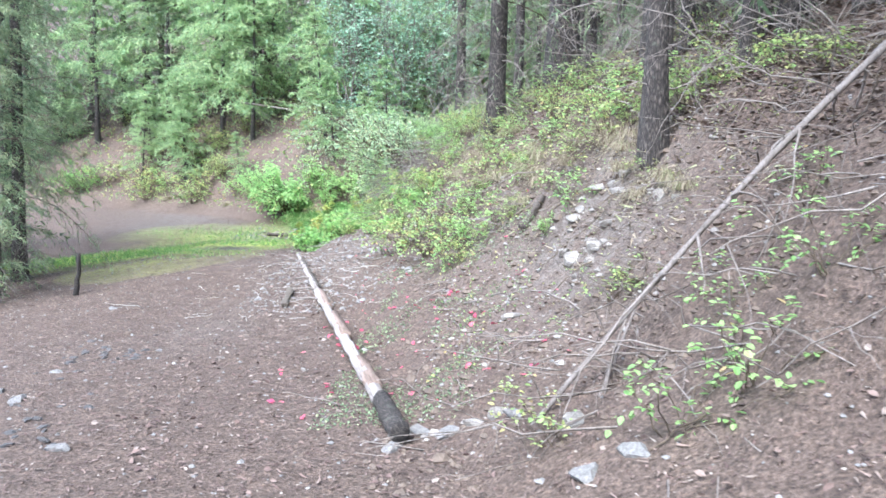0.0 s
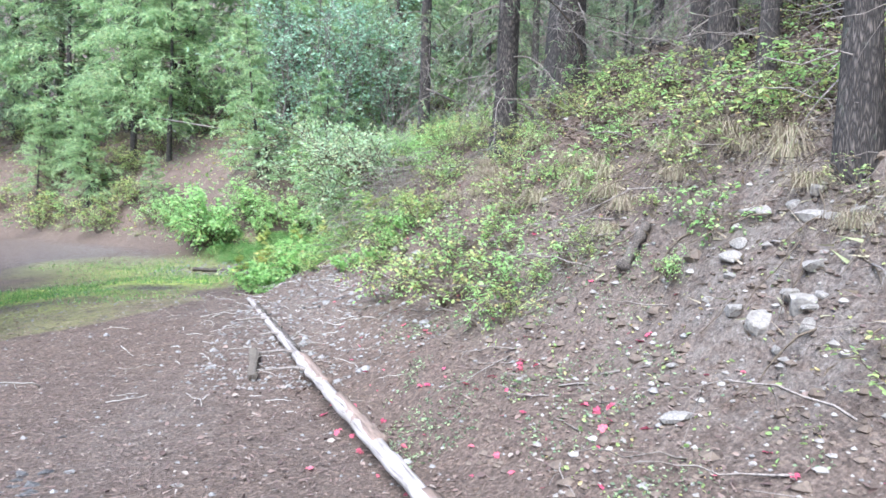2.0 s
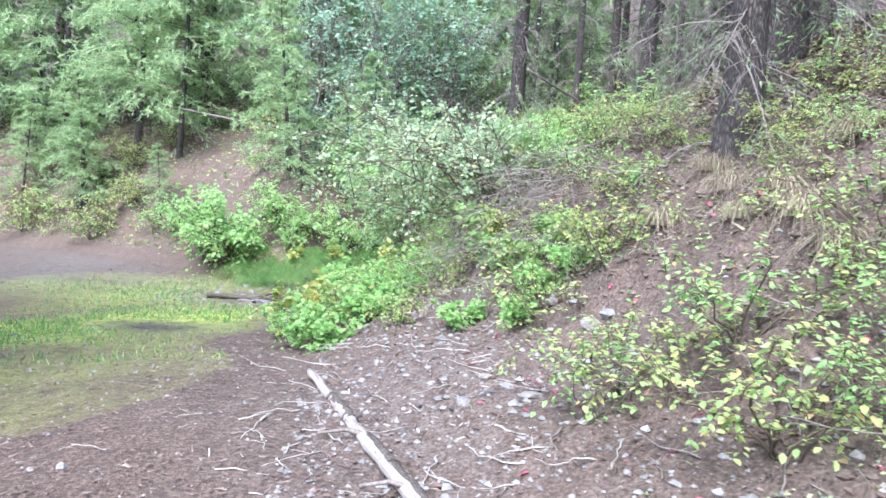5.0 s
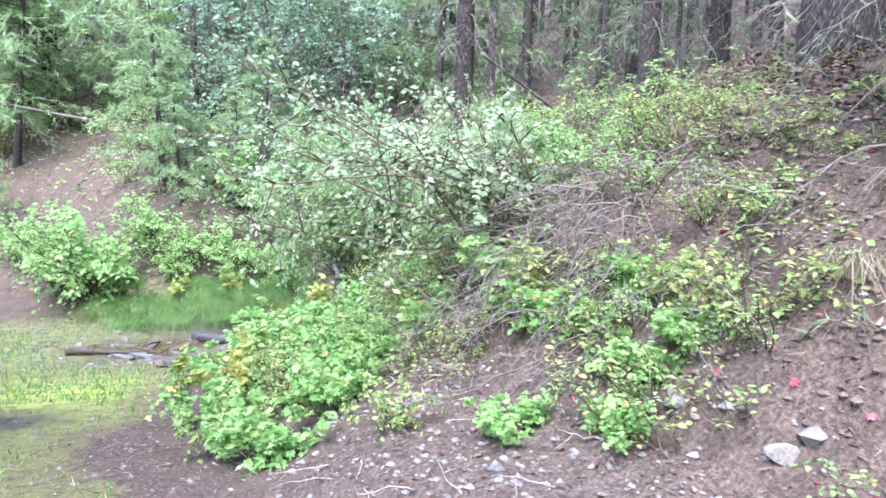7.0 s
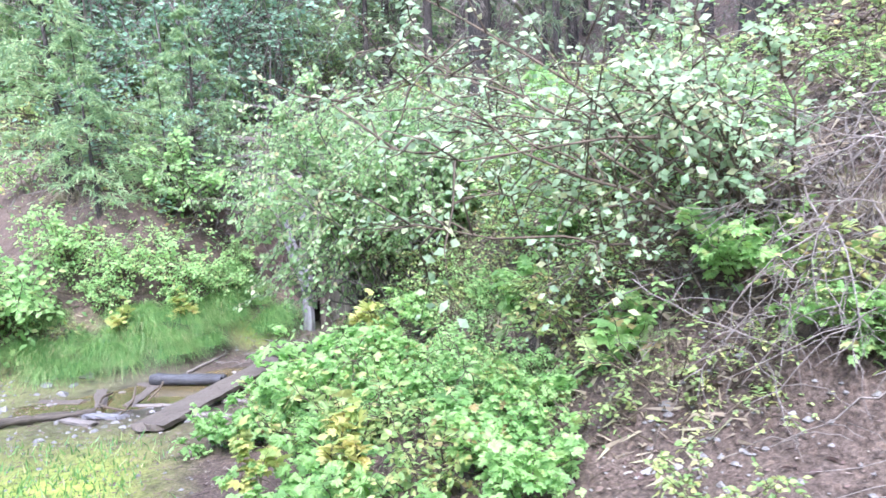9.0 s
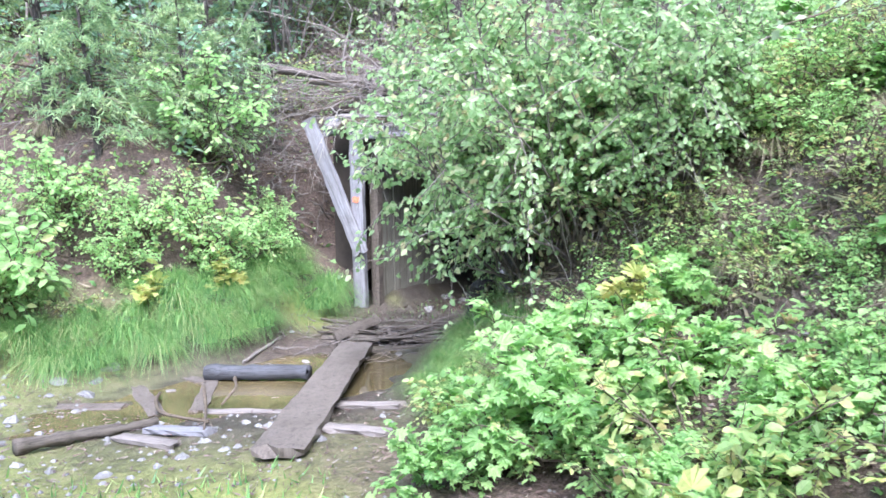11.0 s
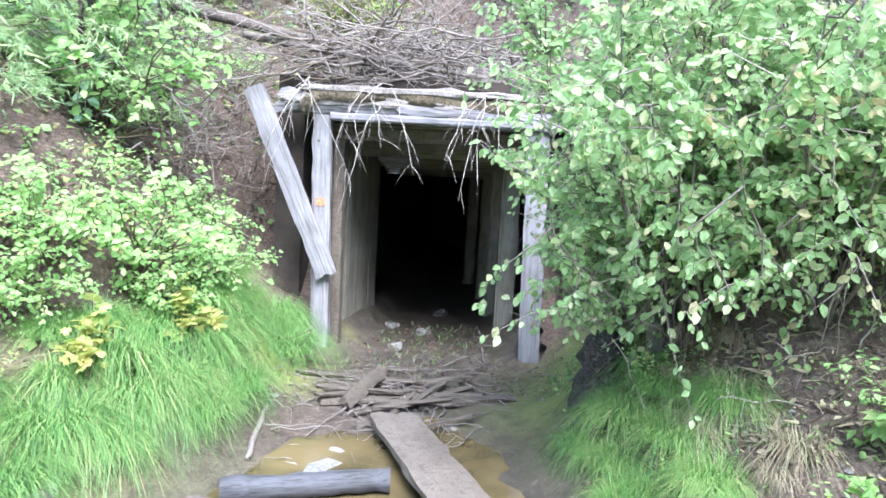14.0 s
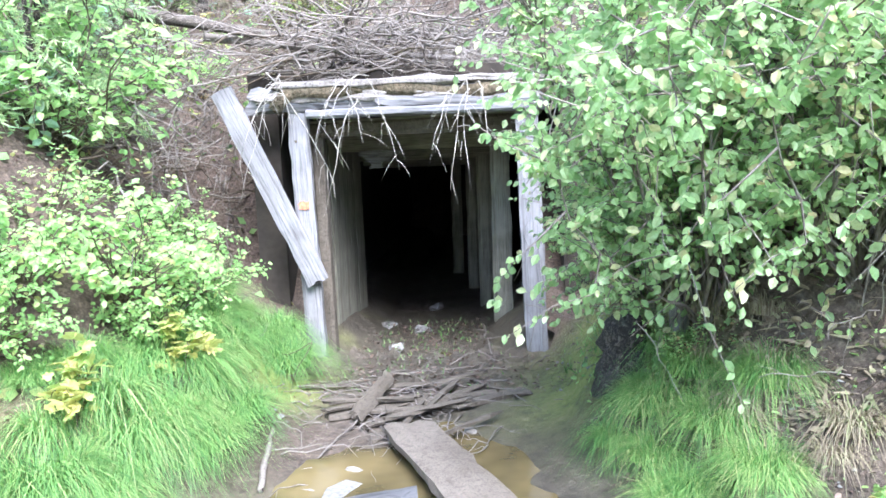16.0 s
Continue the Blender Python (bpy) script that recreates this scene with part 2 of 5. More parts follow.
def wood_material(name, dark, light, axis=2, fine=1.0):
    """Weathered wood with grain along one axis, knots and stains."""
    m, nt, bsdf = material(name, 0.85)
    sc = [1.0, 1.0, 1.0]
    sc[axis] = 0.05
    co = coords(nt, tuple(sc))
    grain = noisy(nt, co, 90.0 * fine, 6.0, 0.7)
    streak = noisy(nt, co, 22.0 * fine, 3.0)
    stain = noisy(nt, coords(nt), 3.2, 4.0)
    col = ramp(nt, grain, [(0.28, dark), (0.5, light), (0.75, tuple(min(1, c * 1.25) for c in light))])
    col = mix(nt, 0.7, col, ramp(nt, streak, [(0.30, (0.45, 0.43, 0.40)), (0.5, (1, 1, 1))]), "MULTIPLY")
    col = mix(nt, 0.6, col, ramp(nt, stain, [(0.35, (0.55, 0.52, 0.48)), (0.62, (1.05, 1.05, 1.05))]), "MULTIPLY")
    nt.links.new(col, bsdf.inputs["Base Color"])
    bump(nt, bsdf, grain, 0.7, 0.004)
    return m


GREEN = leaf_material("leaf_green", [(0.0, (0.06, 0.19, 0.04)), (0.45, (0.15, 0.36, 0.08)), (0.8, (0.26, 0.46, 0.11)), (0.95, (0.50, 0.50, 0.12))])
BRIGHT = leaf_material("leaf_bright", [(0.0, (0.21, 0.43, 0.10)), (0.5, (0.38, 0.64, 0.17)), (0.92, (0.50, 0.72, 0.23)), (0.985, (0.62, 0.66, 0.22)), (1.0, (0.55, 0.40, 0.14))], 0.5, 0.6, 0.19)
FRESH = leaf_material("leaf_fresh", [(0.0, (0.21, 0.42, 0.10)), (0.5, (0.36, 0.61, 0.17)), (0.9, (0.50, 0.70, 0.24)), (1.0, (0.68, 0.66, 0.26))], 0.5, 0.6, 0.15)
YELLOW = leaf_material("leaf_yellow", [(0.0, (0.24, 0.42, 0.10)), (0.5, (0.42, 0.55, 0.14)), (0.88, (0.60, 0.58, 0.17)), (1.0, (0.60, 0.42, 0.13))], 0.5, 0.55, 0.19)
BLUISH = leaf_material("leaf_bluish", [(0.0, (0.16, 0.34, 0.20)), (0.5, (0.33, 0.56, 0.37)), (0.85, (0.44, 0.64, 0.44)), (1.0, (0.60, 0.68, 0.44))], 0.4, 0.55)
SAGE = leaf_material("leaf_sage", [(0.0, (0.24, 0.36, 0.20)), (0.5, (0.41, 0.54, 0.33)), (0.85, (0.54, 0.64, 0.42)), (1.0, (0.66, 0.64, 0.38))], 0.45, 0.55, 0.08)
# brown needle duff, its colour lowered for the shaded slope under the trees
DUFF = leaf_material("needle_duff", [(0.0, (0.04, 0.025, 0.02)), (0.6, (0.095, 0.06, 0.047)), (1.0, (0.16, 0.11, 0.088))], 0.9, 0.05, 0.0)
WILLOW = leaf_material("leaf_willow", [(0.0, (0.26, 0.43, 0.16)), (0.4, (0.40, 0.59, 0.25)), (0.74, (0.54, 0.69, 0.35)), (0.88, (0.72, 0.71, 0.40)), (1.0, (0.62, 0.46, 0.23))], 0.33, 0.68, 0.15)
GOLD = leaf_material("leaf_golden", [(0.0, (0.32, 0.44, 0.10)), (0.5, (0.56, 0.55, 0.15)), (1.0, (0.68, 0.56, 0.17))], 0.5, 0.5, 0.12)
RED = leaf_material("leaf_red", [(0.0, (0.45, 0.05, 0.04)), (1.0, (0.65, 0.16, 0.08))])
NEEDLE = leaf_material("needle_green", [(0.0, (0.10, 0.17, 0.08)), (0.5, (0.21, 0.30, 0.14)), (0.85, (0.33, 0.41, 0.18)), (1.0, (0.42, 0.42, 0.20))], 0.6, 0.45)
NEEDLE_LIGHT = leaf_material("needle_light", [(0.0, (0.17, 0.32, 0.12)), (0.5, (0.33, 0.50, 0.19)), (1.0, (0.50, 0.58, 0.24))], 0.6, 0.5)
GRASS = leaf_material("grass_blade", [(0.0, (0.07, 0.19, 0.04)), (0.5, (0.16, 0.36, 0.07)), (0.85, (0.32, 0.50, 0.12)), (1.0, (0.55, 0.52, 0.22))], 0.5, 0.4, 0.14)
DRY = leaf_material("grass_dry", [(0.0, (0.20, 0.15, 0.09)), (0.6, (0.38, 0.30, 0.18)), (1.0, (0.30, 0.32, 0.12))], 0.7, 0.2)
LITTER = leaf_material("litter_leaf", [(0.0, (0.09, 0.055, 0.04)), (0.45, (0.18, 0.115, 0.08)), (0.78, (0.24, 0.17, 0.125)), (0.95, (0.36, 0.30, 0.25)), (1.0, (0.42, 0.35, 0.14))], 0.85, 0.1)
BARK = bark_material("bark", (0.045, 0.039, 0.036), (0.14, 0.12, 0.108))
BARK_PALE = bark_material("bark_pale", (0.10, 0.085, 0.075), (0.27, 0.23, 0.20), 1.6, 0.008)
BROWN_BARK = wood_material("brown_bark", (0.06, 0.042, 0.034), (0.23, 0.17, 0.14), 1, 0.6)
TWIG = wood_material("dead_twig", (0.07, 0.06, 0.053), (0.23, 0.20, 0.18))
STEM = wood_material("live_stem", (0.045, 0.035, 0.025), (0.13, 0.10, 0.07))
PALE_TWIG = wood_material("pale_twig", (0.20, 0.175, 0.155), (0.42, 0.39, 0.355))
GREY_WOOD = wood_material("grey_wood", (0.085, 0.083, 0.086), (0.225, 0.22, 0.235))
LAGGING = wood_material("lagging_wood", (0.085, 0.08, 0.066), (0.22, 0.21, 0.17))
DARK_WOOD = wood_material("wet_wood", (0.035, 0.028, 0.022), (0.12, 0.10, 0.08), 1)
CHAR = wood_material("charred_wood", (0.008, 0.008, 0.009), (0.075, 0.075, 0.083), 1)
PLANK_WOOD = wood_material("muddy_plank", (0.055, 0.044, 0.035), (0.145, 0.12, 0.10), 1)
POLE_WOOD = wood_material("weathered_pole", (0.06, 0.052, 0.045), (0.19, 0.165, 0.15))
LOG_WOOD = wood_material("peeled_log", (0.06, 0.047, 0.04), (0.31, 0.28, 0.265), 1, 0.6)


def rock_material(name, dark, light):
    m, nt, bsdf = material(name, 0.85)
    co = coords(nt)
    a, b = noisy(nt, co, 6.0, 6.0, 0.7), noisy(nt, co, 55.0, 4.0)
    col = mix(nt, 0.5, ramp(nt, a, [(0.3, dark), (0.65, light)]), ramp(nt, b, [(0.3, (0.5, 0.48, 0.45)), (0.7, (1.2, 1.2, 1.2))]), "MULTIPLY")
    nt.links.new(col, bsdf.inputs["Base Color"])
    bump(nt, bsdf, b, 0.6, 0.01)
    return m


ROCK = rock_material("rock_grey", (0.10, 0.095, 0.09), (0.29, 0.28, 0.27))
ROCK_PALE = rock_material("rock_pale", (0.14, 0.126, 0.115), (0.36, 0.335, 0.305))
ROCK_DARK = rock_material("rock_dark", (0.035, 0.034, 0.034), (0.14, 0.135, 0.135))
CLOD = rock_material("earth_clod", (0.05, 0.037, 0.030), (0.17, 0.13, 0.10))


def ground_material():
    m, nt, bsdf = material("forest_floor", 0.95)
    co = coords(nt)
    zone = nt.nodes.new("ShaderNodeVertexColor")
    zone.layer_name = "zone"
    split = nt.nodes.new("ShaderNodeSeparateColor")
    nt.links.new(zone.outputs[0], split.inputs[0])
    big, mid, fine = noisy(nt, co, 0.9, 4.0), noisy(nt, co, 7.0, 6.0, 0.7), noisy(nt, co, 45.0, 5.0, 0.75)
    vor = nt.nodes.new("ShaderNodeTexVoronoi")
    vor.inputs["Scale"].default_value = 38.0
    nt.links.new(co, vor.inputs["Vector"])
    duff = ramp(nt, fine, [(0.28, (0.018, 0.013, 0.010)), (0.45, (0.085, 0.060, 0.047)), (0.64, (0.19, 0.142, 0.114)), (0.80, (0.30, 0.24, 0.20))])
    duff = mix(nt, 0.55, duff, ramp(nt, mid, [(0.3, (0.50, 0.46, 0.45)), (0.55, (1.0, 0.97, 0.95)), (0.75, (1.35, 1.3, 1.28))]), "MULTIPLY")
    duff = mix(nt, 0.45, duff, ramp(nt, vor.outputs[1], [(0.1, (0.6, 0.55, 0.5)), (0.6, (1.0, 1.0, 1.0)), (0.95, (1.5, 1.4, 1.3))]), "MULTIPLY")
    soil = ramp(nt, fine, [(0.3, (0.06, 0.047, 0.039)), (0.55, (0.165, 0.14, 0.122)), (0.8, (0.36, 0.325, 0.295))])
    bare = nt.nodes.new("ShaderNodeMath")
    bare.operation = "MULTIPLY"
    nt.links.new(split.outputs[1], bare.inputs[0])
    nt.links.new(ramp(nt, mid, [(0.35, (0, 0, 0)), (0.6, (1, 1, 1))]), bare.inputs[1])
    col = mix(nt, bare.outputs[0], duff, soil)
    moss = ramp(nt, mid, [(0.3, (0.27, 0.34, 0.06)), (0.5, (0.44, 0.54, 0.10)), (0.7, (0.56, 0.54, 0.18))])
    moss = mix(nt, 0.4, moss, ramp(nt, fine, [(0.3, (0.5, 0.5, 0.4)), (0.7, (1.25, 1.25, 1.2))]), "MULTIPLY")
    mg = nt.nodes.new("ShaderNodeMath")
    mg.operation = "MULTIPLY"
    nt.links.new(split.outputs[0], mg.inputs[0])
    nt.links.new(ramp(nt, mid, [(0.25, (0.25, 0.25, 0.25)), (0.5, (1, 1, 1))]), mg.inputs[1])
    col = mix(nt, mg.outputs[0], col, moss)
    mud = ramp(nt, mid, [(0.3, (0.032, 0.026, 0.019)), (0.6, (0.095, 0.08, 0.06)), (0.8, (0.18, 0.16, 0.13))])
    col = mix(nt, split.outputs[2], col, mud)
    nt.links.new(col, bsdf.inputs["Base Color"])
    wet = nt.nodes.new("ShaderNodeMapRange")
    wet.inputs["To Min"].default_value, wet.inputs["To Max"].default_value = 0.95, 0.42
    nt.links.new(split.outputs[2], wet.inputs[0])
    nt.links.new(wet.outputs[0], bsdf.inputs["Roughness"])
    h = nt.nodes.new("ShaderNodeMath")
    h.operation = "MULTIPLY_ADD"
    nt.links.new(mid, h.inputs[0])
    h.inputs[1].default_value = 2.0
    nt.links.new(fine, h.inputs[2])
    bump(nt, bsdf, h.outputs[0], 0.8, 0.03)
    return m


GROUND = ground_material()


def water_material():
    m, nt, bsdf = material("muddy_water", 0.04)
    n = noisy(nt, coords(nt), 1.6, 3.0)
    nt.links.new(ramp(nt, n, [(0.35, (0.065, 0.052, 0.026)), (0.65, (0.15, 0.115, 0.055))]), bsdf.inputs["Base Color"])
    bump(nt, bsdf, noisy(nt, coords(nt), 14.0, 2.0), 0.08, 0.01)
    return m


WATER = water_material()
# near-black brown for the tunnel's walls, roof and end
m_dark, nt_, b_ = material("tunnel_dark_brown", 0.95)
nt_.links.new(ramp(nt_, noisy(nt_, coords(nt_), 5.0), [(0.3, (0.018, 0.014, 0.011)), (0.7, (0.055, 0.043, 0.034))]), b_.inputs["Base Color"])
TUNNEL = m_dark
ORANGE, nt_, b_ = material("orange_paint", 0.6)
nt_.links.new(ramp(nt_, noisy(nt_, coords(nt_), 40.0), [(0.4, (0.55, 0.13, 0.06)), (0.7, (0.75, 0.28, 0.15))]), b_.inputs["Base Color"])


# ---- ground ----
def spaced(lo, a, b, hi, fine, grow):
    """Coordinates that are evenly fine between a and b and widen outwards."""
    mid = list(np.arange(a, b, fine))
    out, step, v = [], fine, a
    while v > lo:
        step *= grow
        v -= step
        out.append(v)
    right, step, v = [], fine, mid[-1]
    while v < hi:
        step *= grow
        v += step
        right.append(v)
    return np.array(out[::-1] + mid + right)


def depth_width(x, y):
    """Place in the portal's own directions: into the hill, and to the right post."""
    dx, dy = x - PORTAL[0], y - PORTAL[1]
    return dx * AXIS[0] + dy * AXIS[1], dx * SIDE[0] + dy * SIDE[1]


def zones(x, y):
    """How mossy, how bare and how muddy the ground is."""
    s = bank_distance(x, y)
    n = waves(x, y, 1.7, 6.0) * 0.5
    # a mossy band across the trail and along the stream
    band = np.exp(-(((y - (14.3 + 0.55 * (x + 3.0)) + 0.6 * n) / 1.05) ** 2)) * smooth(-10.0, -7.0, x) * smooth(-2.1, -3.3, x) * smooth(0.6, -0.3, s)
    band2 = np.exp(-((x + 4.0) / 2.2) ** 2 - ((y - 16.8) / 1.8) ** 2)
    side = np.exp(-((x - 0.3) / 0.8) ** 2 - ((y - 17.3) / 0.7) ** 2) + np.exp(-((x + 0.7) / 0.5) ** 2 - ((y - 19.1) / 0.35) ** 2)
    thin = 0.32 * np.exp(-((x + 3.7) / 1.5) ** 2 - ((y - 10.8) / 2.0) ** 2)
    moss = np.clip(thin + band * 1.25 + band2 * 0.55 + side * 0.8 + 0.25 * n, 0, 1) * (thin + band + band2 + side > 0.12)
    scree = 1.5 * np.exp(-((x - 1.85) / 0.6) ** 2 - ((y - 4.9) / 0.9) ** 2) + 0.6 * np.exp(-((x - 1.2) / 0.6) ** 2 - ((y - 6.8) / 1.1) ** 2)
    worn = np.exp(-((x + 0.9) / 0.9) ** 2 - ((y - 9.5) / 1.6) ** 2) + 0.6 * np.exp(-((x + 1.6) / 0.5) ** 2 - ((y - 6.3) / 1.0) ** 2)
    worn = worn + 1.8 * np.exp(-((x + 5.6 + 0.25 * (y - 18)) / 2.0) ** 2) * smooth(15.5, 18.0, y) * smooth(0.2, -0.8, s)
    dry = 0.9 * np.exp(-((x - 0.2) / 1.0) ** 2 - ((y - 14.9) / 1.9) ** 2)
    bare = np.clip(dry + scree + 0.7 * worn + 0.06 * smooth(0.2, 1.0, s) + 0.15 * n, 0, 1)
    d, w = depth_width(x, y)
    mud = np.exp(-((x + 1.9) / 1.7) ** 2 - ((y - 17.0) / 1.2) ** 2) + np.exp(-(w / 0.75) ** 2) * smooth(-1.8, -0.6, d) * smooth(6, 3, d)
    mud = mud + 0.8 * np.exp(-((x + 3.5) / 0.8) ** 2 - ((y - 13.7) / 0.5) ** 2)
    return moss, bare, np.clip(mud * 1.3, 0, 1)


XS = spaced(-160, -8.0, 5.5, 160, 0.085, 1.09)
YS = spaced(-120, 0.5, 22.5, 200, 0.085, 1.09)
GX, GY = np.meshgrid(XS, YS)
GZ = height(GX, GY)
nx, ny = len(XS), len(YS)
idx = np.arange(nx * ny).reshape(ny, nx)
quads = np.stack([idx[:-1, :-1], idx[:-1, 1:], idx[1:, 1:], idx[1:, :-1]], -1).reshape(-1, 4)
cd, cw = depth_width((GX[:-1, :-1] + GX[1:, 1:]) / 2, (GY[:-1, :-1] + GY[1:, 1:]) / 2)
cut = ((cd > -0.02) & (cd < 3.3) & (np.abs(cw) < 0.95)).ravel()
me = mesh_from("ground", np.stack([GX, GY, GZ], -1).reshape(-1, 3), quads[~cut], GROUND, True)
attr = me.color_attributes.new("zone", "FLOAT_COLOR", "POINT")
zm, zb, zw = zones(GX, GY)
attr.data.foreach_set("color", np.stack([zm, zb, zw, np.ones_like(zm)], -1).astype(np.float32).ravel())
ground = tagged(new("ground", me), "brown forest floor of needles, litter and moss", "ground", kind="structure")


def set_zone(me, moss, bare, mud):
    a = me.color_attributes.new("zone", "FLOAT_COLOR", "POINT")
    a.data.foreach_set("color", np.tile(np.array([moss, bare, mud, 1], np.float32), len(me.vertices)))


def in_portal(d, w, z):
    return np.array([PORTAL[0] + d * AXIS[0] + w * SIDE[0], PORTAL[1] + d * AXIS[1] + w * SIDE[1], z])


# the hill over the tunnel, and the tunnel's floor and very dark brown walls
dd, ww = np.meshgrid(np.linspace(-0.06, 3.6, 38), np.linspace(-1.10, 1.10, 24))
px, py = PORTAL[0] + dd * AXIS[0] + ww * SIDE[0], PORTAL[1] + dd * AXIS[1] + ww * SIDE[1]
pz = np.maximum(height(px, py) + 0.02, 2.14 + 0.10 * dd + 0.06 * waves(px, py, 4.0, 2.0) - 0.9 * np.clip(np.abs(ww) - 0.98, 0, 1))
ii = np.arange(dd.size).reshape(dd.shape)
fq = np.stack([ii[:-1, :-1], ii[:-1, 1:], ii[1:, 1:], ii[1:, :-1]], -1).reshape(-1, 4)
me = mesh_from("portal_roof_earth", np.stack([px, py, pz], -1).reshape(-1, 3), fq[:, ::-1], GROUND, True)
set_zone(me, 0.05, 0.1, 0.0)
roof_earth = new("portal_roof_earth", me)
roof_earth.modifiers.new("thick", "SOLIDIFY").thickness = 0.10
tagged(roof_earth, "brown earth and litter over the tunnel mouth", "earth", kind="structure")

dd, ww = np.meshgrid(np.linspace(-0.12, 12.0, 90), np.linspace(-1.15, 1.15, 26))
px, py = PORTAL[0] + dd * AXIS[0] + ww * SIDE[0], PORTAL[1] + dd * AXIS[1] + ww * SIDE[1]
pz = -0.035 + 0.03 * waves(px, py, 3.0, 3.0) + 0.02 * waves(px, py, 11.0, 5.0) + 0.30 * smooth(0.35, 0.95, ww) * smooth(-0.2, 0.5, dd)
pz = pz + 0.22 * smooth(-0.45, -0.9, ww) * smooth(-0.1, 0.8, dd)
me = mesh_from("tunnel_floor", np.stack([px, py, pz], -1).reshape(-1, 3), np.stack([np.arange(dd.size).reshape(dd.shape)[:-1, :-1], np.arange(dd.size).reshape(dd.shape)[:-1, 1:],
               np.arange(dd.size).reshape(dd.shape)[1:, 1:], np.arange(dd.size).reshape(dd.shape)[1:, :-1]], -1).reshape(-1, 4)[:, ::-1], GROUND, True)
za = me.color_attributes.new("zone", "FLOAT_COLOR", "POINT")
fm = 0.4 * np.clip(1.6 * waves(px, py, 4.3, 2.6) - 0.35, 0, 1) * smooth(3.0, 1.2, dd)
za.data.foreach_set("color", np.stack([fm, 0.2 + 0 * fm, 0.95 * (1 - 0.9 * fm), 1 + 0 * fm], -1).astype(np.float32).ravel())
tagged(new("tunnel_floor", me), "wet muddy floor of the mine tunnel", "floor", kind="structure")

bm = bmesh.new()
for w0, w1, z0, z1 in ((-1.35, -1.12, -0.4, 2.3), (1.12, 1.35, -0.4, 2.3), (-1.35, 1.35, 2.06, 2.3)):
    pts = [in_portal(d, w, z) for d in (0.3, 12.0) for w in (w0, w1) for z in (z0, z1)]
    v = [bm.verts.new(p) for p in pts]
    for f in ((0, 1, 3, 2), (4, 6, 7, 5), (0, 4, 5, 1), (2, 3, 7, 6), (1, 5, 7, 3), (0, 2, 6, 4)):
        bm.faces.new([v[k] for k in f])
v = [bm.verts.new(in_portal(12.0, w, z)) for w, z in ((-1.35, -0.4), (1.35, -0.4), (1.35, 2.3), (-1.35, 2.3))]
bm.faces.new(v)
me = bpy.data.meshes.new("tunnel_dark_wall")
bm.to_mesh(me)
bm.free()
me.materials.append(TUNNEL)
tagged(new("tunnel_dark_wall", me), "very dark brown walls, roof and end of the mine tunnel", "wall", kind="structure")


def sheet(name, cx, cy, rx, ry, z, mat, seed, **tags):
    a = np.linspace(0, 2 * np.pi, 48, endpoint=False)
    rad = 1 + 0.14 * np.sin(3 * a + seed) + 0.08 * np.sin(7 * a + 2 * seed)
    V = np.concatenate([[[cx, cy, z]], np.stack([cx + rx * rad * np.cos(a), cy + ry * rad * np.sin(a), np.full(48, z)], -1)])
    k = np.arange(48)
    F = np.stack([np.zeros(48, int), 1 + k, 1 + (k + 1) % 48], -1)
    return tagged(new(name, mesh_from(name, V, F, mat)), **tags)


sheet("water", -1.75, 17.40, 2.05, 1.35, -0.058, WATER, 1.0, label="shallow brown water standing before the mine", category="water", kind="structure")
sheet("water", 0.35, 18.85, 0.62, 0.55, -0.045, WATER, 2.0, label="dark puddle in the mouth of the mine", category="water", kind="structure")


# ---- timber pieces ----
def board(length, width, thick, mat, seed=0, rough=0.0018, taper=0.0, broken=0.0, bow=0.0):
    """A weathered board along local z (x wide, y thick), with uneven edges and split ends."""
    r = np.random.default_rng(seed)
    n = max(6, int(length / 0.12))
    cols = 5
    V, F = [], []
    for i in range(n + 1):
        t = i / n
        wv = width / 2 * (1 - taper * t)
        for side in (-1, 1):
            for c in range(cols):
                u = c / (cols - 1) * 2 - 1
                z = t * length
                if broken and i == n:
                    z -= broken * r.random()
                if broken and i == 0:
                    z += broken * 0.5 * r.random()
                edge = 1 - 0.25 * (abs(u) == 1)
                V.append((u * wv + r.normal() * rough * (1 + (abs(u) == 1)) + bow * math.sin(math.pi * t), side * thick / 2 * edge + r.normal() * rough * 0.6, z))
    row = 2 * cols
    for i in range(n):
        b = i * row
        for c in range(cols - 1):
            F.append((b + c, b + c + 1, b + row + c + 1, b + row + c))
            F.append((b + cols + c + 1, b + cols + c, b + row + cols + c, b + row + cols + c + 1))
        F.append((b + cols, b, b + row, b + row + cols))
        F.append((b + cols - 1, b + 2 * cols - 1, b + row + 2 * cols - 1, b + row + cols - 1))
    for b, flip in ((0, False), (n * row, True)):
        for c in range(cols - 1):
            q = (b + c, b + cols + c, b + cols + c + 1, b + c + 1)
            F.append(q[::-1] if flip else q)
    return mesh_from("board", V, F, mat)


def between(a, b, roll=0.0):
    """A pose whose z runs from a to b and whose y faces as near as may be to the portal's front."""
    a, b = Vector(a), Vector(b)
    z = (b - a).normalized()
    f = Vector((-AXIS[0], -AXIS[1], 0))
    x = f.cross(z).normalized() if abs(f.dot(z)) < 0.95 else Vector((0, 0, 1)).cross(z).normalized()
    y = z.cross(x)
    m = Matrix((x, y, z)).transposed().to_4x4()
    return Matrix.Translation(a) @ m @ pose(0, 0, 0, 0, 0, roll)


portal = empty("mine_portal", PORTAL[0], PORTAL[1], 0, label="old mine entrance framed in weathered grey timber", category="mine entrance")
to_portal = portal.matrix_world.inverted()


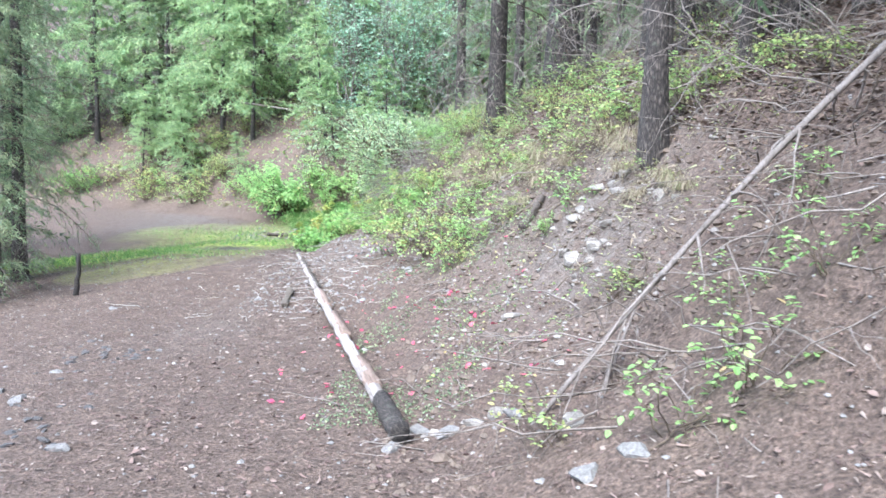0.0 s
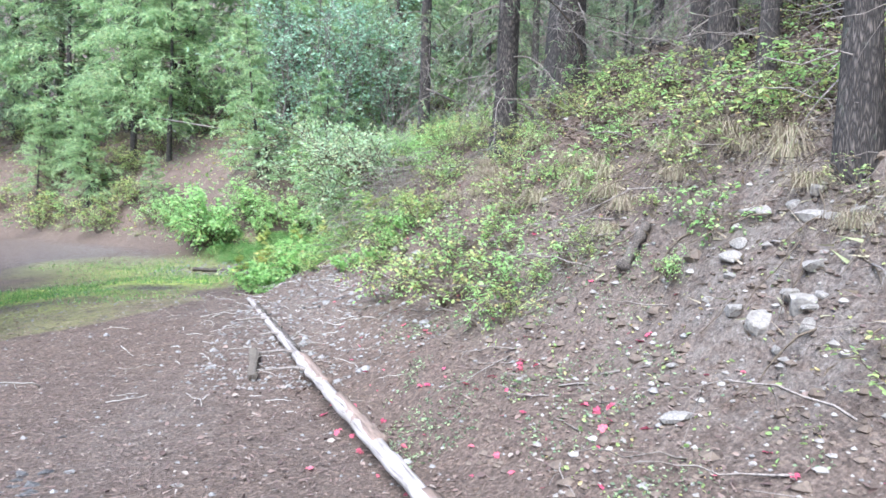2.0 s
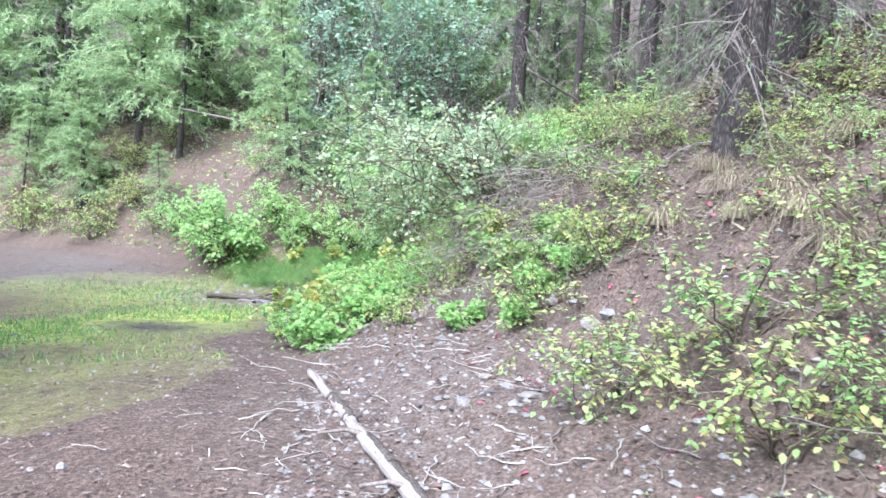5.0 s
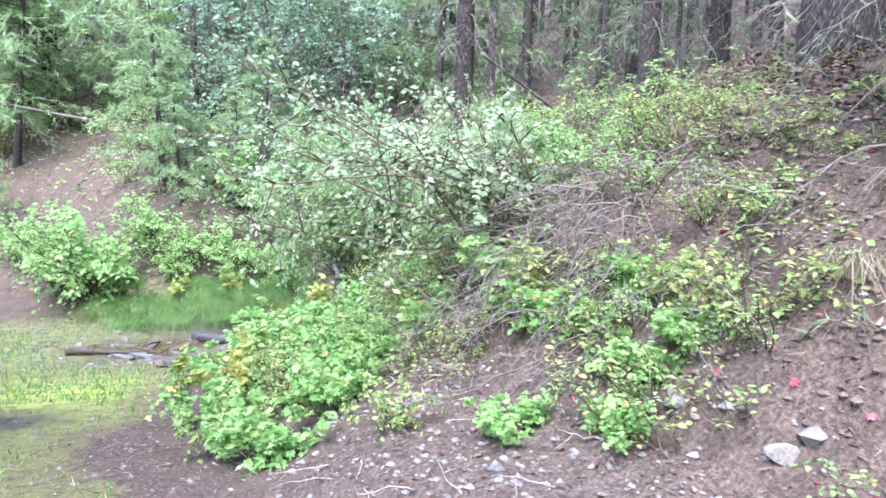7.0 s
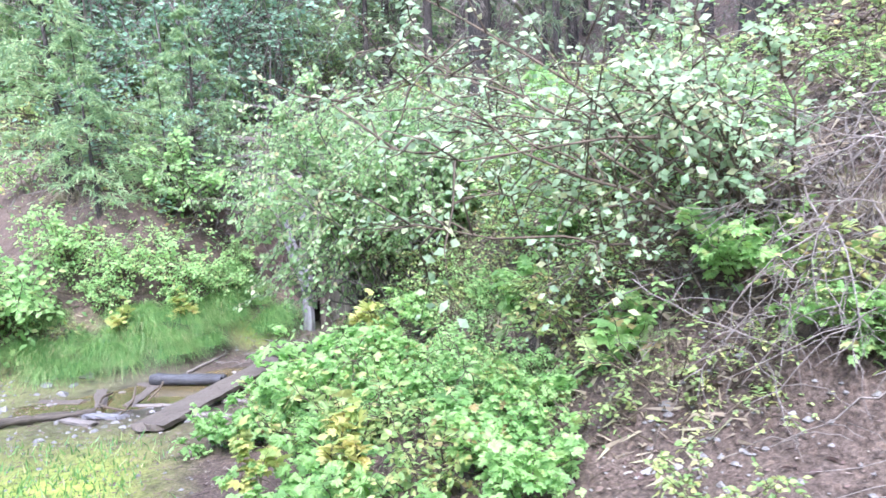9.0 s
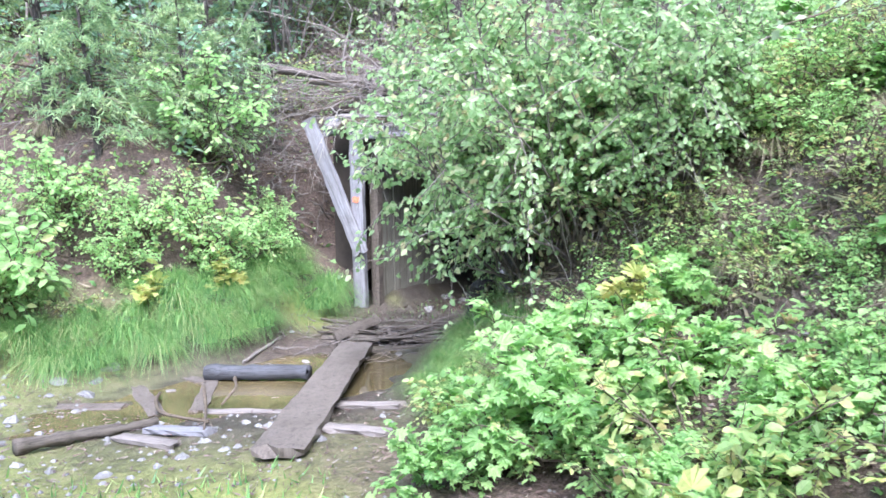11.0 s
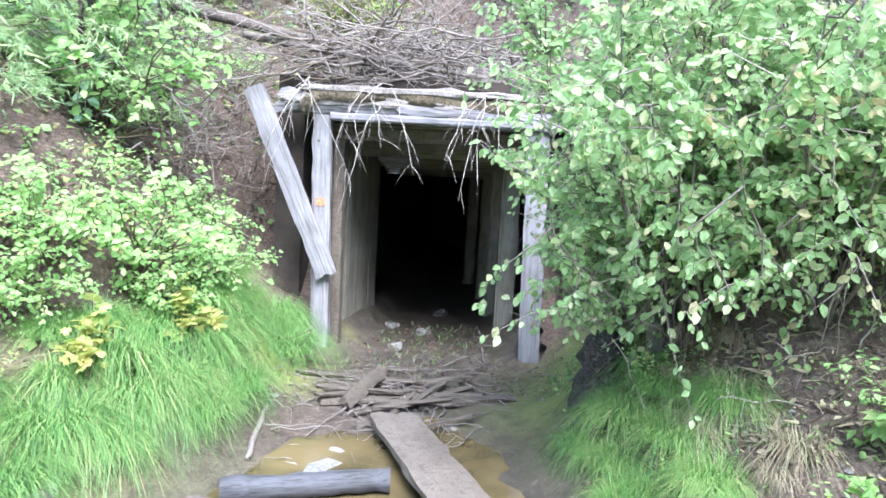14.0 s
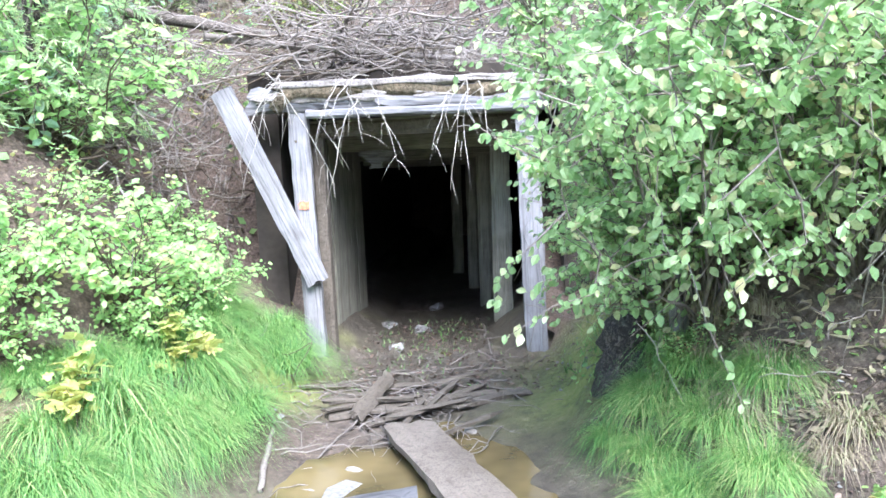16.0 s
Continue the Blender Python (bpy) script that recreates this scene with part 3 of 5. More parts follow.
def timber(name, a, b, width, thick, mat, seed, label="", roll=0.0, **k):
    a, b = in_portal(*a), in_portal(*b)
    return part(name, board(float(np.linalg.norm(b - a)), width, thick, mat, seed, **k), portal, label, to_portal @ between(a, b, roll))


post_l = timber("post", (0.0, -0.85, -0.05), (0.05, -0.905, 1.985), 0.15, 0.09, GREY_WOOD, 1, "pale grey squared post with orange mark")
timber("post", (0.0, 0.86, -0.05), (0.04, 0.84, 1.93), 0.17, 0.10, GREY_WOOD, 2)
timber("lintel", (0.0, -0.82, 1.945), (0.0, 1.0, 1.93), 0.065, 0.13, GREY_WOOD, 3, "thin pale grey lintel board")
timber("header", (0.06, -1.30, 2.065), (0.06, 1.15, 2.04), 0.17, 0.17, GREY_WOOD, 4, "weathered split header timber", rough=0.006, broken=0.12)
timber("header_board", (0.03, -1.10, 2.165), (0.03, 1.1, 2.14), 0.06, 0.20, LOG_WOOD, 61, "split weathered board on the header", broken=0.2, rough=0.004)
timber("header_board", (-0.035, -1.24, 2.075), (-0.035, 0.4, 2.055), 0.06, 0.03, LOG_WOOD, 62, "split weathered board on the header", broken=0.2, rough=0.004)
timber("header_board", (-0.04, -0.3, 2.01), (-0.04, 1.05, 1.99), 0.06, 0.03, GREY_WOOD, 63, "split weathered board on the header", broken=0.2, rough=0.004)
timber("brace", (-0.05, -1.46, 2.16), (-0.075, -0.79, 0.66), 0.165, 0.045, GREY_WOOD, 5, "pale grey brace board nailed aslant", broken=0.03)
timber("post", (0.30, -0.80, -0.05), (0.32, -0.82, 1.86), 0.10, 0.14, DARK_WOOD, 6, "darker round-edged inner post")
for k, (d, w) in enumerate(((1.2, 0.64), (2.4, 0.50), (3.7, 0.36), (5.2, 0.12))):
    timber("post", (d, w, 0.0), (d, w + 0.02, 1.78), 0.17 if k == 0 else 0.15, 0.14, LAGGING, 10 + k)
for k, (d, z) in enumerate(((0.30, 1.845), (1.2, 1.77), (2.4, 1.70), (3.7, 1.66), (5.2, 1.64))):
    timber("cap_beam", (d, -0.95, z), (d, 0.85, z), 0.13 if k == 0 else 0.17, 0.16, DARK_WOOD if k == 0 else LAGGING, 20 + k)
for k in range(5):
    d0, d1 = 0.46 + 0.31 * k, 0.46 + 0.31 * (k + 1) - 0.018
    w0, w1 = -0.86 + 0.02 * k + 0.012 * (k % 2), -0.86 + 0.02 * (k + 1) + 0.008 * (k % 3)
    a, b = in_portal(d0, w0, 0), in_portal(d1, w1, 0)
    me = board(1.74 + 0.03 * (k % 2), float(np.linalg.norm(b - a)), 0.035, LAGGING, 30 + k, rough=0.002)
    x = Vector(b - a).normalized()
    m = Matrix((x, Vector((0, 0, 1)).cross(x), (0, 0, 1))).transposed().to_4x4()
    part("lagging_board", me, portal, "greenish grey upright lagging board", to_portal @ Matrix.Translation((a + b) / 2 + np.array((0, 0, 0.02))) @ m)
for k in range(6):
    d = 0.45 + 0.5 * k
    timber("lagging_board", (d, -1.0, 1.90 + 0.01 * (k % 2)), (d, 0.98, 1.91), 0.035, 0.44, LAGGING, 40 + k)
for k in range(3):
    timber("lagging_board", (1.10 - 0.02 * k, -0.62 + 0.05 * k, 1.66 - 0.055 * k), (1.10 - 0.02 * k, -0.20 - 0.09 * k, 1.66 - 0.055 * k), 0.05, 0.02, GREY_WOOD, 50 + k, "splintered grey board end", broken=0.10)
for k in range(4):
    timber("lagging_board", (0.55 + 0.5 * k, 0.92, 0.15), (0.55 + 0.5 * k, 0.92, 1.85), 0.035, 0.44, LAGGING, 55 + k)
bm = bmesh.new()
bmesh.ops.create_grid(bm, x_segments=6, y_segments=6, size=0.036)
for v in list(bm.verts):
    v.co.x *= 0.9 + 0.4 * rng.random()
    v.co.y = v.co.y * (0.55 + 0.5 * rng.random())
    v.co = Vector((v.co.x, 0.052, v.co.y + 1.31))
part("paint_mark", (bm, ORANGE), post_l, "faded orange paint mark")
for p, z in ((post_l, 0.10), (post_l, 1.80)):
    bm = bmesh.new()
    bmesh.ops.create_uvsphere(bm, u_segments=8, v_segments=5, radius=0.012)
    for v in bm.verts:
        v.co = Vector((v.co.x + 0.02, v.co.y * 0.5 + 0.047, v.co.z + z))
    part("nail", (bm, DARK_WOOD), p)


# ---- growing things ----
def shrub_meshes(seed, h, spread, stems, shape, size, per, leaf_mat, stem_mat, lean=(0, 0), droop=0.25, twigs=8, leaf_jitter=0.5, low=0.22, face=(0.0, 0.0, 1.0), hang=0.15):
    """A shrub's stems and foliage, grown from its base at the origin."""
    global rng
    keep, rng = rng, np.random.default_rng(seed)
    paths, P, D, N, S = [], [], [], [], []
    for i in range(stems):
        a = rng.uniform(0, 2 * np.pi)
        out = rng.uniform(0.15, 1.0) ** 0.7 * spread
        way = np.array([np.cos(a) * out + lean[0], np.sin(a) * out + lean[1], h * rng.uniform(0.7, 1.05)])
        L = np.linalg.norm(way)
        st = bent((0.05 * rng.normal(), 0.05 * rng.normal(), -0.05), way, L, droop * rng.uniform(0.3, 1.2), 8, 0.25)
        paths.append((st, np.linspace(0.005 + 0.004 * h, 0.0018, 8)))
        for j in range(twigs):
            t = rng.uniform(low, 1.0)
            q, d = along(st, np.array([t]))
            w = normed(d[0] * 0.5 + rng.standard_normal(3) * 0.7 + np.array([0, 0, 0.25]))
            tl = rng.uniform(0.16, 0.36) * L * (1.15 - 0.6 * t)
            tw = bent(q[0], w, tl, droop * 0.8, 4, 0.3)
            paths.append((tw, np.linspace(0.003 + 0.0015 * h, 0.0012, 4)))
            n = max(3, int(per * rng.uniform(0.6, 1.3)))
            pp, pd = along(tw, np.linspace(0.15, 1.0, n) + rng.normal(0, 0.04, n))
            side = np.where(np.arange(n) % 2 == 0, 1, -1)[:, None]
            cr = normed(np.cross(pd, np.array([0, 0, 1.0])))
            P.append(pp + rng.normal(0, size * 0.25, (n, 3)))
            D.append(pd * 0.5 + cr * side * 0.8 + rng.standard_normal((n, 3)) * leaf_jitter * 0.6 + np.array([0, 0, -hang]))
            N.append(np.array(face) + rng.standard_normal((n, 3)) * leaf_jitter)
            S.append(size * rng.uniform(0.55, 1.2, n))
    V, F = leaves(shape, np.concatenate(P), np.concatenate(D), np.concatenate(N), np.concatenate(S))
    a, b = tube_mesh("stems", paths, stem_mat, 3), mesh_from("foliage", V, F, leaf_mat)
    rng = keep
    return a, b


def plant(name, x, y, meshes, names=("branchwork", "foliage"), rz=0.0, scale=1.0, dz=0.0, **tags):
    ob = empty(name, x, y, float(height(x, y)) + dz, rz, scale, **tags)
    for n, me in zip(names, meshes):
        tagged(part(n, me, ob), kind="stuff" if n != "trunk" else "")
    return ob


def again(ob, x, y, rz=0.0, scale=1.0, dz=0.0, label=""):
    c = copy_thing(ob, pose(x, y, float(height(x, y)) + dz, 0, 0, rz))
    c.scale = [scale * s for s in (1, 1, 1)]
    if label:
        c["label"] = label
    return c


def grass_mesh(seed, n, length, spread, width, mat, droop=0.9, lean=0.7):
    """A tuft of arching blades."""
    r = np.random.default_rng(seed)
    k = 5
    a = r.uniform(0, 2 * np.pi, n)
    rad = spread * np.sqrt(r.random(n))
    base = np.stack([rad * np.cos(a), rad * np.sin(a), np.full(n, -0.02)], -1)
    b = a + r.normal(0, 0.7, n)
    out = np.stack([np.cos(b), np.sin(b), np.zeros(n)], -1) * lean * r.uniform(0.2, 1.2, n)[:, None]
    L = length * r.uniform(0.5, 1.15, n)
    t = np.linspace(0, 1, k)
    up = np.array([0, 0, 1.0])
    p = base[:, None] + (L[:, None] * t)[..., None] * (up + out[:, None] * t[None, :, None] * 1.1)
    p[..., 2] -= droop * L[:, None] * t ** 2.4 * (0.3 + np.linalg.norm(out, axis=1))[:, None]
    cr = normed(np.cross(out + 1e-4, up))
    w = width * (1 - t ** 1.6)[None, :, None] * r.uniform(0.6, 1.3, n)[:, None, None]
    V = np.stack([p - cr[:, None] * w, p + cr[:, None] * w], 2).reshape(-1, 3)
    i = np.arange(n)[:, None] * 2 * k
    j = np.arange(k - 1)[None] * 2
    F = np.stack([i + j, i + j + 1, i + j + 3, i + j + 2], -1).reshape(-1, 4)
    return mesh_from("blades", V, F, mat)


def conifer_meshes(seed, h, r0, first, limbs, reach, mat, dead=0, needles=9, twigs=12, blade=0.05, droop=0.35, lean=0.0, bark=None, fine=False):
    """Trunk with bark, limbs and needle sprays; below the crown dead limbs."""
    global rng
    keep, rng = rng, np.random.default_rng(seed)
    n = 22
    t = np.linspace(0, 1, n)
    trunk = np.stack([lean * h * t + 0.04 * np.sin(5 * t + seed) * r0 * 8, 0.04 * np.cos(4 * t + seed) * r0 * 8, -0.7 + (h + 0.7) * t], -1)
    rad = r0 * ((1 - t) ** 0.8 * 0.96 + 0.04) * (1 + 0.35 * np.exp(-np.maximum(t * h - 0.7, 0) / 0.25))
    tm = tube_mesh("trunk", [(trunk, rad)], bark or BARK, 14, 0.05)
    live, dry, P, D, N, S = [], [], [], [], [], []
    for i in range(limbs + dead):
        is_dead = i >= limbs
        tz = rng.uniform(0.02, first / h + 0.04) if is_dead else first / h + (1 - first / h) * ((i + rng.random()) / limbs) ** 0.9 * 0.985
        q, _ = along(trunk, np.array([tz]))
        a = rng.uniform(0, 2 * np.pi)
        fade = 1.0 if is_dead else (1 - (tz - first / h) / (1 - first / h)) ** 0.7 + 0.06
        L = reach * fade * rng.uniform(0.6, 1.1) * (0.52 if is_dead else 1)
        way = np.array([np.cos(a), np.sin(a), rng.uniform(-0.25, 0.25) + (0.3 if not is_dead else -0.1)])
        lb = bent(q[0], way, L, droop * rng.uniform(0.6, 1.4), 7, 0.12)
        (dry if is_dead else live).append((lb, np.linspace(0.005 + 0.005 * L, 0.0018, 7)))
        for j in range(twigs):
            u = rng.uniform(0.18, 1.0)
            q2, d2 = along(lb, np.array([u]))
            sd = 1 if j % 2 else -1
            cr = normed(np.cross(d2[0], np.array([0, 0, 1.0])))
            w = d2[0] * rng.uniform(0.4, 0.9) + cr * sd * rng.uniform(0.5, 1.0) + np.array([0, 0, rng.uniform(-0.35, 0.15)])
            tl = L * 0.42 * (1.1 - 0.65 * u) * rng.uniform(0.6, 1.2)
            tw = bent(q2[0], w, tl, 0.35 if not is_dead else 0.5, 4, 0.2)
            if is_dead or fine:
                (dry if is_dead else live).append((tw[::3] if not fine else tw, np.linspace(0.003, 0.0012, 2 if not fine else 4)))
            if is_dead and rng.random() < 0.7:
                continue
            m = needles if not is_dead else needles // 3
            for rep in range(2):
                pp, pd = along(tw, rng.uniform(0.05, 1.0, m))
                P.append(pp)
                D.append(pd * 0.8 + rng.standard_normal((m, 3)) * 0.55)
                N.append(rng.standard_normal((m, 3)))
                S.append(blade * rng.uniform(0.7, 1.5, m))
    out = [tm, tube_mesh("limbs", live, STEM, 3)]
    V, F = leaves("needle", np.concatenate(P), np.concatenate(D), np.concatenate(N), np.concatenate(S))
    out.append(mesh_from("crown", V, F, mat))
    if dry:
        out.append(tube_mesh("dead_limbs", dry, TWIG, 3))
    rng = keep
    return out


TREE_PARTS = ("trunk", "branchwork", "crown", "dead_branchwork")

# trees on and behind the bank
big = plant("conifer_tree", 2.40, 11.8, conifer_meshes(1, 17, 0.27, 4.2, 70, 2.6, NEEDLE, 26, 12, 14, 0.07, fine=True), TREE_PARTS, 20,
            label="large dark-barked conifer on the bank's crest", category="tree", group="trees of the wood")
mid = plant("conifer_tree", 1.27, 10.0, conifer_meshes(2, 14, 0.135, 2.4, 80, 1.9, NEEDLE, 46, 12, 14, 0.06, 0.6, fine=True), TREE_PARTS, 60,
            label="dark conifer with many dead hanging twigs", category="tree", group="trees of the wood")
slim = plant("conifer_tree", 0.80, 16.0, conifer_meshes(3, 12, 0.12, 2.8, 70, 1.7, NEEDLE, 34, 12, 12, 0.06, 0.5, 0.01, fine=True), TREE_PARTS, 140,
             label="slim conifer with reddish bark above the mine", category="tree", group="trees of the wood")
bare = plant("conifer_tree", 2.32, 5.10, conifer_meshes(9, 15, 0.095, 5.5, 50, 2.0, NEEDLE, 7, 12, 12, 0.07, 0.4, -0.012), TREE_PARTS, 0,
             label="dark straight conifer trunk at the edge of the bank", category="tree", group="trees of the wood")
# added conifers out of view on the right; their crowns shade the slope
for x, y, rz, sc in ((4.1, 0.6, 0, 0.9), (3.9, -1.2, 90, 0.9), (4.9, 1.9, 200, 0.9), (5.4, -0.3, 310, 1.0), (6.2, 1.2, 60, 0.9)):
    again(mid, x, y, rz, sc)
for x, y, rz, sc in ((4.9, 3.6, 40, 1.1), (3.9, 3.0, 170, 0.8), (5.8, 4.6, 300, 1.2), (5.0, 6.4, 210, 1.0), (6.4, 6.0, 90, 1.1), (4.5, 7.6, 330, 0.9), (6.2, 3.2, 20, 1.0), (5.5, 2.2, 130, 0.9), (2.95, 7.2, 250, 0.75)):
    again(bare, x, y, rz, sc)
for x, y, rz, sc in ((4.1, 6.6, 40, 0.9), (4.7, 7.5, 170, 0.8), (5.3, 8.3, 300, 1.0), (3.85, 7.5, 210, 0.7), (5.1, 9.5, 90, 1.1)):
    again(bare, x, y, rz, sc)
for x, y, rz, sc in ((3.75, 6.2, 20, 0.65), (4.6, 6.9, 140, 0.75), (5.4, 7.3, 260, 0.8)):
    again(mid, x, y, rz, sc)
again(bare, 3.3, 5.9, 80, 0.85)
# added shade trees: thick crowns above the view keep light off the slope
dense = plant("conifer_tree", 4.0, -2.6, conifer_meshes(10, 15, 0.16, 4.6, 130, 3.0, NEEDLE, 10, 9, 13, 0.22, 0.4), TREE_PARTS, 0,
              label="added tall conifer whose unseen dense crown shades the slope", category="tree", group="trees of the wood")
for x, y, rz, sc in ((3.5, -0.4, 70, 0.95), (4.7, 1.2, 150, 1.0), (6.0, -1.6, 220, 1.05), (5.9, 3.9, 290, 1.0), (4.4, 5.9, 20, 0.9), (7.6, 2.2, 110, 1.1), (6.9, 6.6, 190, 1.05), (5.6, 9.0, 330, 1.0), (8.4, 9.4, 60, 1.1), (7.4, 12.0, 140, 1.0)):
    again(dense, x, y, rz, sc)
again(bare, 3.7, 6.8, 10, 1.15)
again(bare, 4.3, 5.2, 120, 1.0)
again(bare, 3.4, 8.0, 260, 0.8)
again(mid, -5.15, 8.6, 60, 0.7, 0, "dark conifer full of dead twigs beside the trail")
again(mid, -5.7, 10.2, 150, 0.75, 0, "dark conifer full of dead twigs beside the trail")
again(mid, -7.6, 13.2, 30, 0.8, 0, "dark conifer full of dead twigs beside the trail")
again(big, 5.2, 8.0, 150, 0.9)
again(mid, 3.3, 9.4, 300, 0.85)
again(slim, 4.4, 11.0, 220, 0.9)
again(slim, 1.9, 13.6, 190, 0.8)
again(mid, 3.4, 14.8, 15, 0.9)
# light-green firs along the far side of the trail and on the left bank
fir = plant("fir_tree", -7.0, 11.4, conifer_meshes(4, 9, 0.12, 0.7, 95, 1.7, NEEDLE, 14, 8, 14, 0.09, 0.45), TREE_PARTS, 0,
            label="dark fir with drooping boughs beside the trail", category="tree", group="firs beside the trail")
for x, y, rz, sc in ((-4.85, 8.0, 70, 0.55), (-9.2, 14.6, 70, 1.1), (-6.5, 9.9, 300, 0.85), (-6.8, 8.6, 130, 0.9), (-8.2, 10.0, 250, 1.2)):
    again(fir, x, y, rz, sc)
light = plant("fir_tree", -6.0, 24.8, conifer_meshes(5, 6.5, 0.08, 1.5, 85, 2.1, NEEDLE_LIGHT, 8, 8, 14, 0.12, 0.35), TREE_PARTS, 0,
              label="light-green young fir on the far bank", category="tree", group="firs beside the trail")
for x, y, rz, sc in ((-7.2, 25.5, 70, 1.2), (-9.6, 27.0, 160, 1.3), (-12.5, 27.5, 260, 1.2), (-2.6, 25.0, 310, 1.1), (0.6, 24.5, 200, 1.15), (-11.0, 30.0, 30, 1.6)):
    again(light, x, y, rz, sc)
sapling = plant("fir_sapling", -2.5, 20.15, conifer_meshes(6, 2.3, 0.035, 0.55, 55, 0.85, NEEDLE_LIGHT, 6, 8, 11, 0.06, 0.2, -0.12), TREE_PARTS, 0,
                label="leaning light-green fir sapling on the bank", category="tree", group="fir saplings")
for x, y, rz, sc in ((-1.6, 20.35, 40, 0.85), (-1.2, 21.2, 80, 1.2), (-1.9, 21.6, 200, 1.4), (-8.9, 25.6, 20, 1.0), (-10.0, 25.4, 140, 1.1), (-9.4, 26.4, 290, 1.2), (-5.9, 22.9, 60, 0.7)):
    again(sapling, x, y, rz, sc)

# the wood behind: slender trees of which mostly trunks and dead limbs show
pole = plant("conifer_tree", 5.5, 16.5, conifer_meshes(7, 13, 0.11, 4.5, 40, 1.9, NEEDLE, 20, 4, 9, 0.15, 0.5), TREE_PARTS, 0,
             label="slender dark conifer standing in the wood", category="tree", group="trees of the wood")
pole_b = plant("conifer_tree", 7.0, 13.5, conifer_meshes(8, 11, 0.09, 1.6, 55, 1.6, NEEDLE, 16, 4, 9, 0.15, 0.55), TREE_PARTS, 0,
               label="slender conifer with low boughs in the wood", category="tree", group="trees of the wood")
r_ = np.random.default_rng(21)
made = 0
spots = [(2.4, 11.8), (1.27, 10.0), (0.8, 16.0), (2.2, 4.5), (5.5, 16.5), (7.0, 13.5)]
while made < 115:
    x, y = r_.uniform(-26, 26), r_.uniform(-8, 46)
    s = float(bank_distance(np.array(x), np.array(y)))
    if s < (3.2 if y < 15 else 4.2) and not (s < -9 and (x < -15 or y < 0)):
        continue
    if min((x - a) ** 2 + (y - b) ** 2 for a, b in spots) < 1.3 ** 2:
        continue
    if s > 0 and r_.random() < (s - 6) / 40:
        continue
    spots.append((x, y))
    again(pole if r_.random() < 0.55 else pole_b, x, y, r_.uniform(0, 360), r_.uniform(0.7, 1.35))
    made += 1

# shrubs
will = plant("willow_shrub", -0.16, 16.50, shrub_meshes(11, 2.0, 0.88, 34, "oval", 0.054, 20, WILLOW, TWIG, (-0.40, 0.08), 0.20, 23, low=0.24, face=(-0.95, -0.45, 0.55), hang=0.6), rz=0, scale=1.0,
             label="tall green shrub with oval leaves before the mine", category="shrub", group="oval-leaved shrubs")
again(will, -0.25, 15.78, 8, 0.95)
again(will, 0.30, 17.0, -12, 0.55)
again(will, -0.06, 15.1, 30, 0.74)
again(will, 0.30, 12.6, 15, 0.36, 0, "pale-leaved shrub arching from the bank")
leafy = plant("snowberry_shrub", -1.75, 19.35, shrub_meshes(14, 1.1, 0.8, 20, "oval", 0.060, 9, FRESH, STEM, (0, -0.1), 0.35, 10, 0.35, face=(-0.3, -0.8, 0.7), hang=0.3), rz=0, scale=0.85,
              label="bright green round-leaved shrub on the bank by the mine", category="shrub", group="round-leaved shrubs")
for x, y, rz, sc in ((-1.30, 19.50, 30, 0.62), (-2.3, 19.35, -25, 0.68), (-1.75, 19.12, 12, 0.45), (-2.6, 19.2, 25, 0.55), (-1.0, 19.75, -30, 0.5),  (-2.9, 19.9, -20, 0.9), (-0.8, 20.2, -10, 0.5), (-3.6, 19.6, 25, 0.9), (-4.3, 20.3, 20, 1.0)):
    again(leafy, x, y, rz, sc)
small = plant("arching_shrub", 0.10, 11.95, shrub_meshes(12, 1.15, 0.85, 20, "small", 0.042, 12, SAGE, STEM, (-0.9, 0.35), 0.40, 15, face=(-0.6, -0.7, 0.6)), rz=0,
              label="grey-green small-leaved shrub arching down the bank", category="shrub", group="small-leaved shrubs")
small.scale = (1.25, 1.25, 1.25)
again(small, 0.25, 13.0, 5, 0.75)
tall = plant("alder_tree", -1.1, 22.4, shrub_meshes(13, 5.2, 1.5, 20, "oval", 0.11, 12, BLUISH, TWIG, (0, 0), 0.12, 15), rz=0,
             label="tall blue-green leafy alder behind the mine", category="tree", group="alders")
again(tall, 0.6, 23.2, 100, 0.9)
again(tall, -1.9, 21.7, 160, 0.85)
again(tall, -2.6, 24.2, 220, 1.0)
berry = [shrub_meshes(20, 0.66, 0.62, 15, "lobed", 0.072, 8, BRIGHT, STEM, (0, 0), 0.25, 8, 0.5), shrub_meshes(21, 0.72, 0.55, 11, "oval", 0.062, 8, YELLOW, STEM, (0, 0), 0.25, 8, 0.55)]
bushes = []
for k, (x, y, sc) in enumerate(((-1.75, 12.95, 0.85), (-1.45, 13.7, 1.0), (-1.5, 14.25, 0.7), (-1.35, 14.4, 1.1), (-1.45, 14.95, 0.85), (-1.05, 14.8, 1.0), (-1.3, 15.5, 0.45),
                                (-0.85, 14.4, 0.85), (-0.95, 13.6, 0.75), (-1.4, 12.6, 0.8), (-0.35, 14.7, 0.65), (-1.8, 12.3, 0.7), (-1.6, 11.8, 0.8), (-1.15, 12.0, 0.65), (-0.95, 11.2, 0.5), (-0.45, 10.7, 0.42), (0.25, 10.9, 0.5), (-0.8, 12.6, 0.6), (-0.1, 10.2, 0.4))):
    if k < 2:
        bushes.append(plant("thimbleberry_bush", x, y, berry[k], scale=sc, label="bright green bush with broad lobed leaves", category="shrub", group="thimbleberry bushes"))
    else:
        again(bushes[1 if k in (9, 11, 14) else 0], x, y, 77 * k, sc)
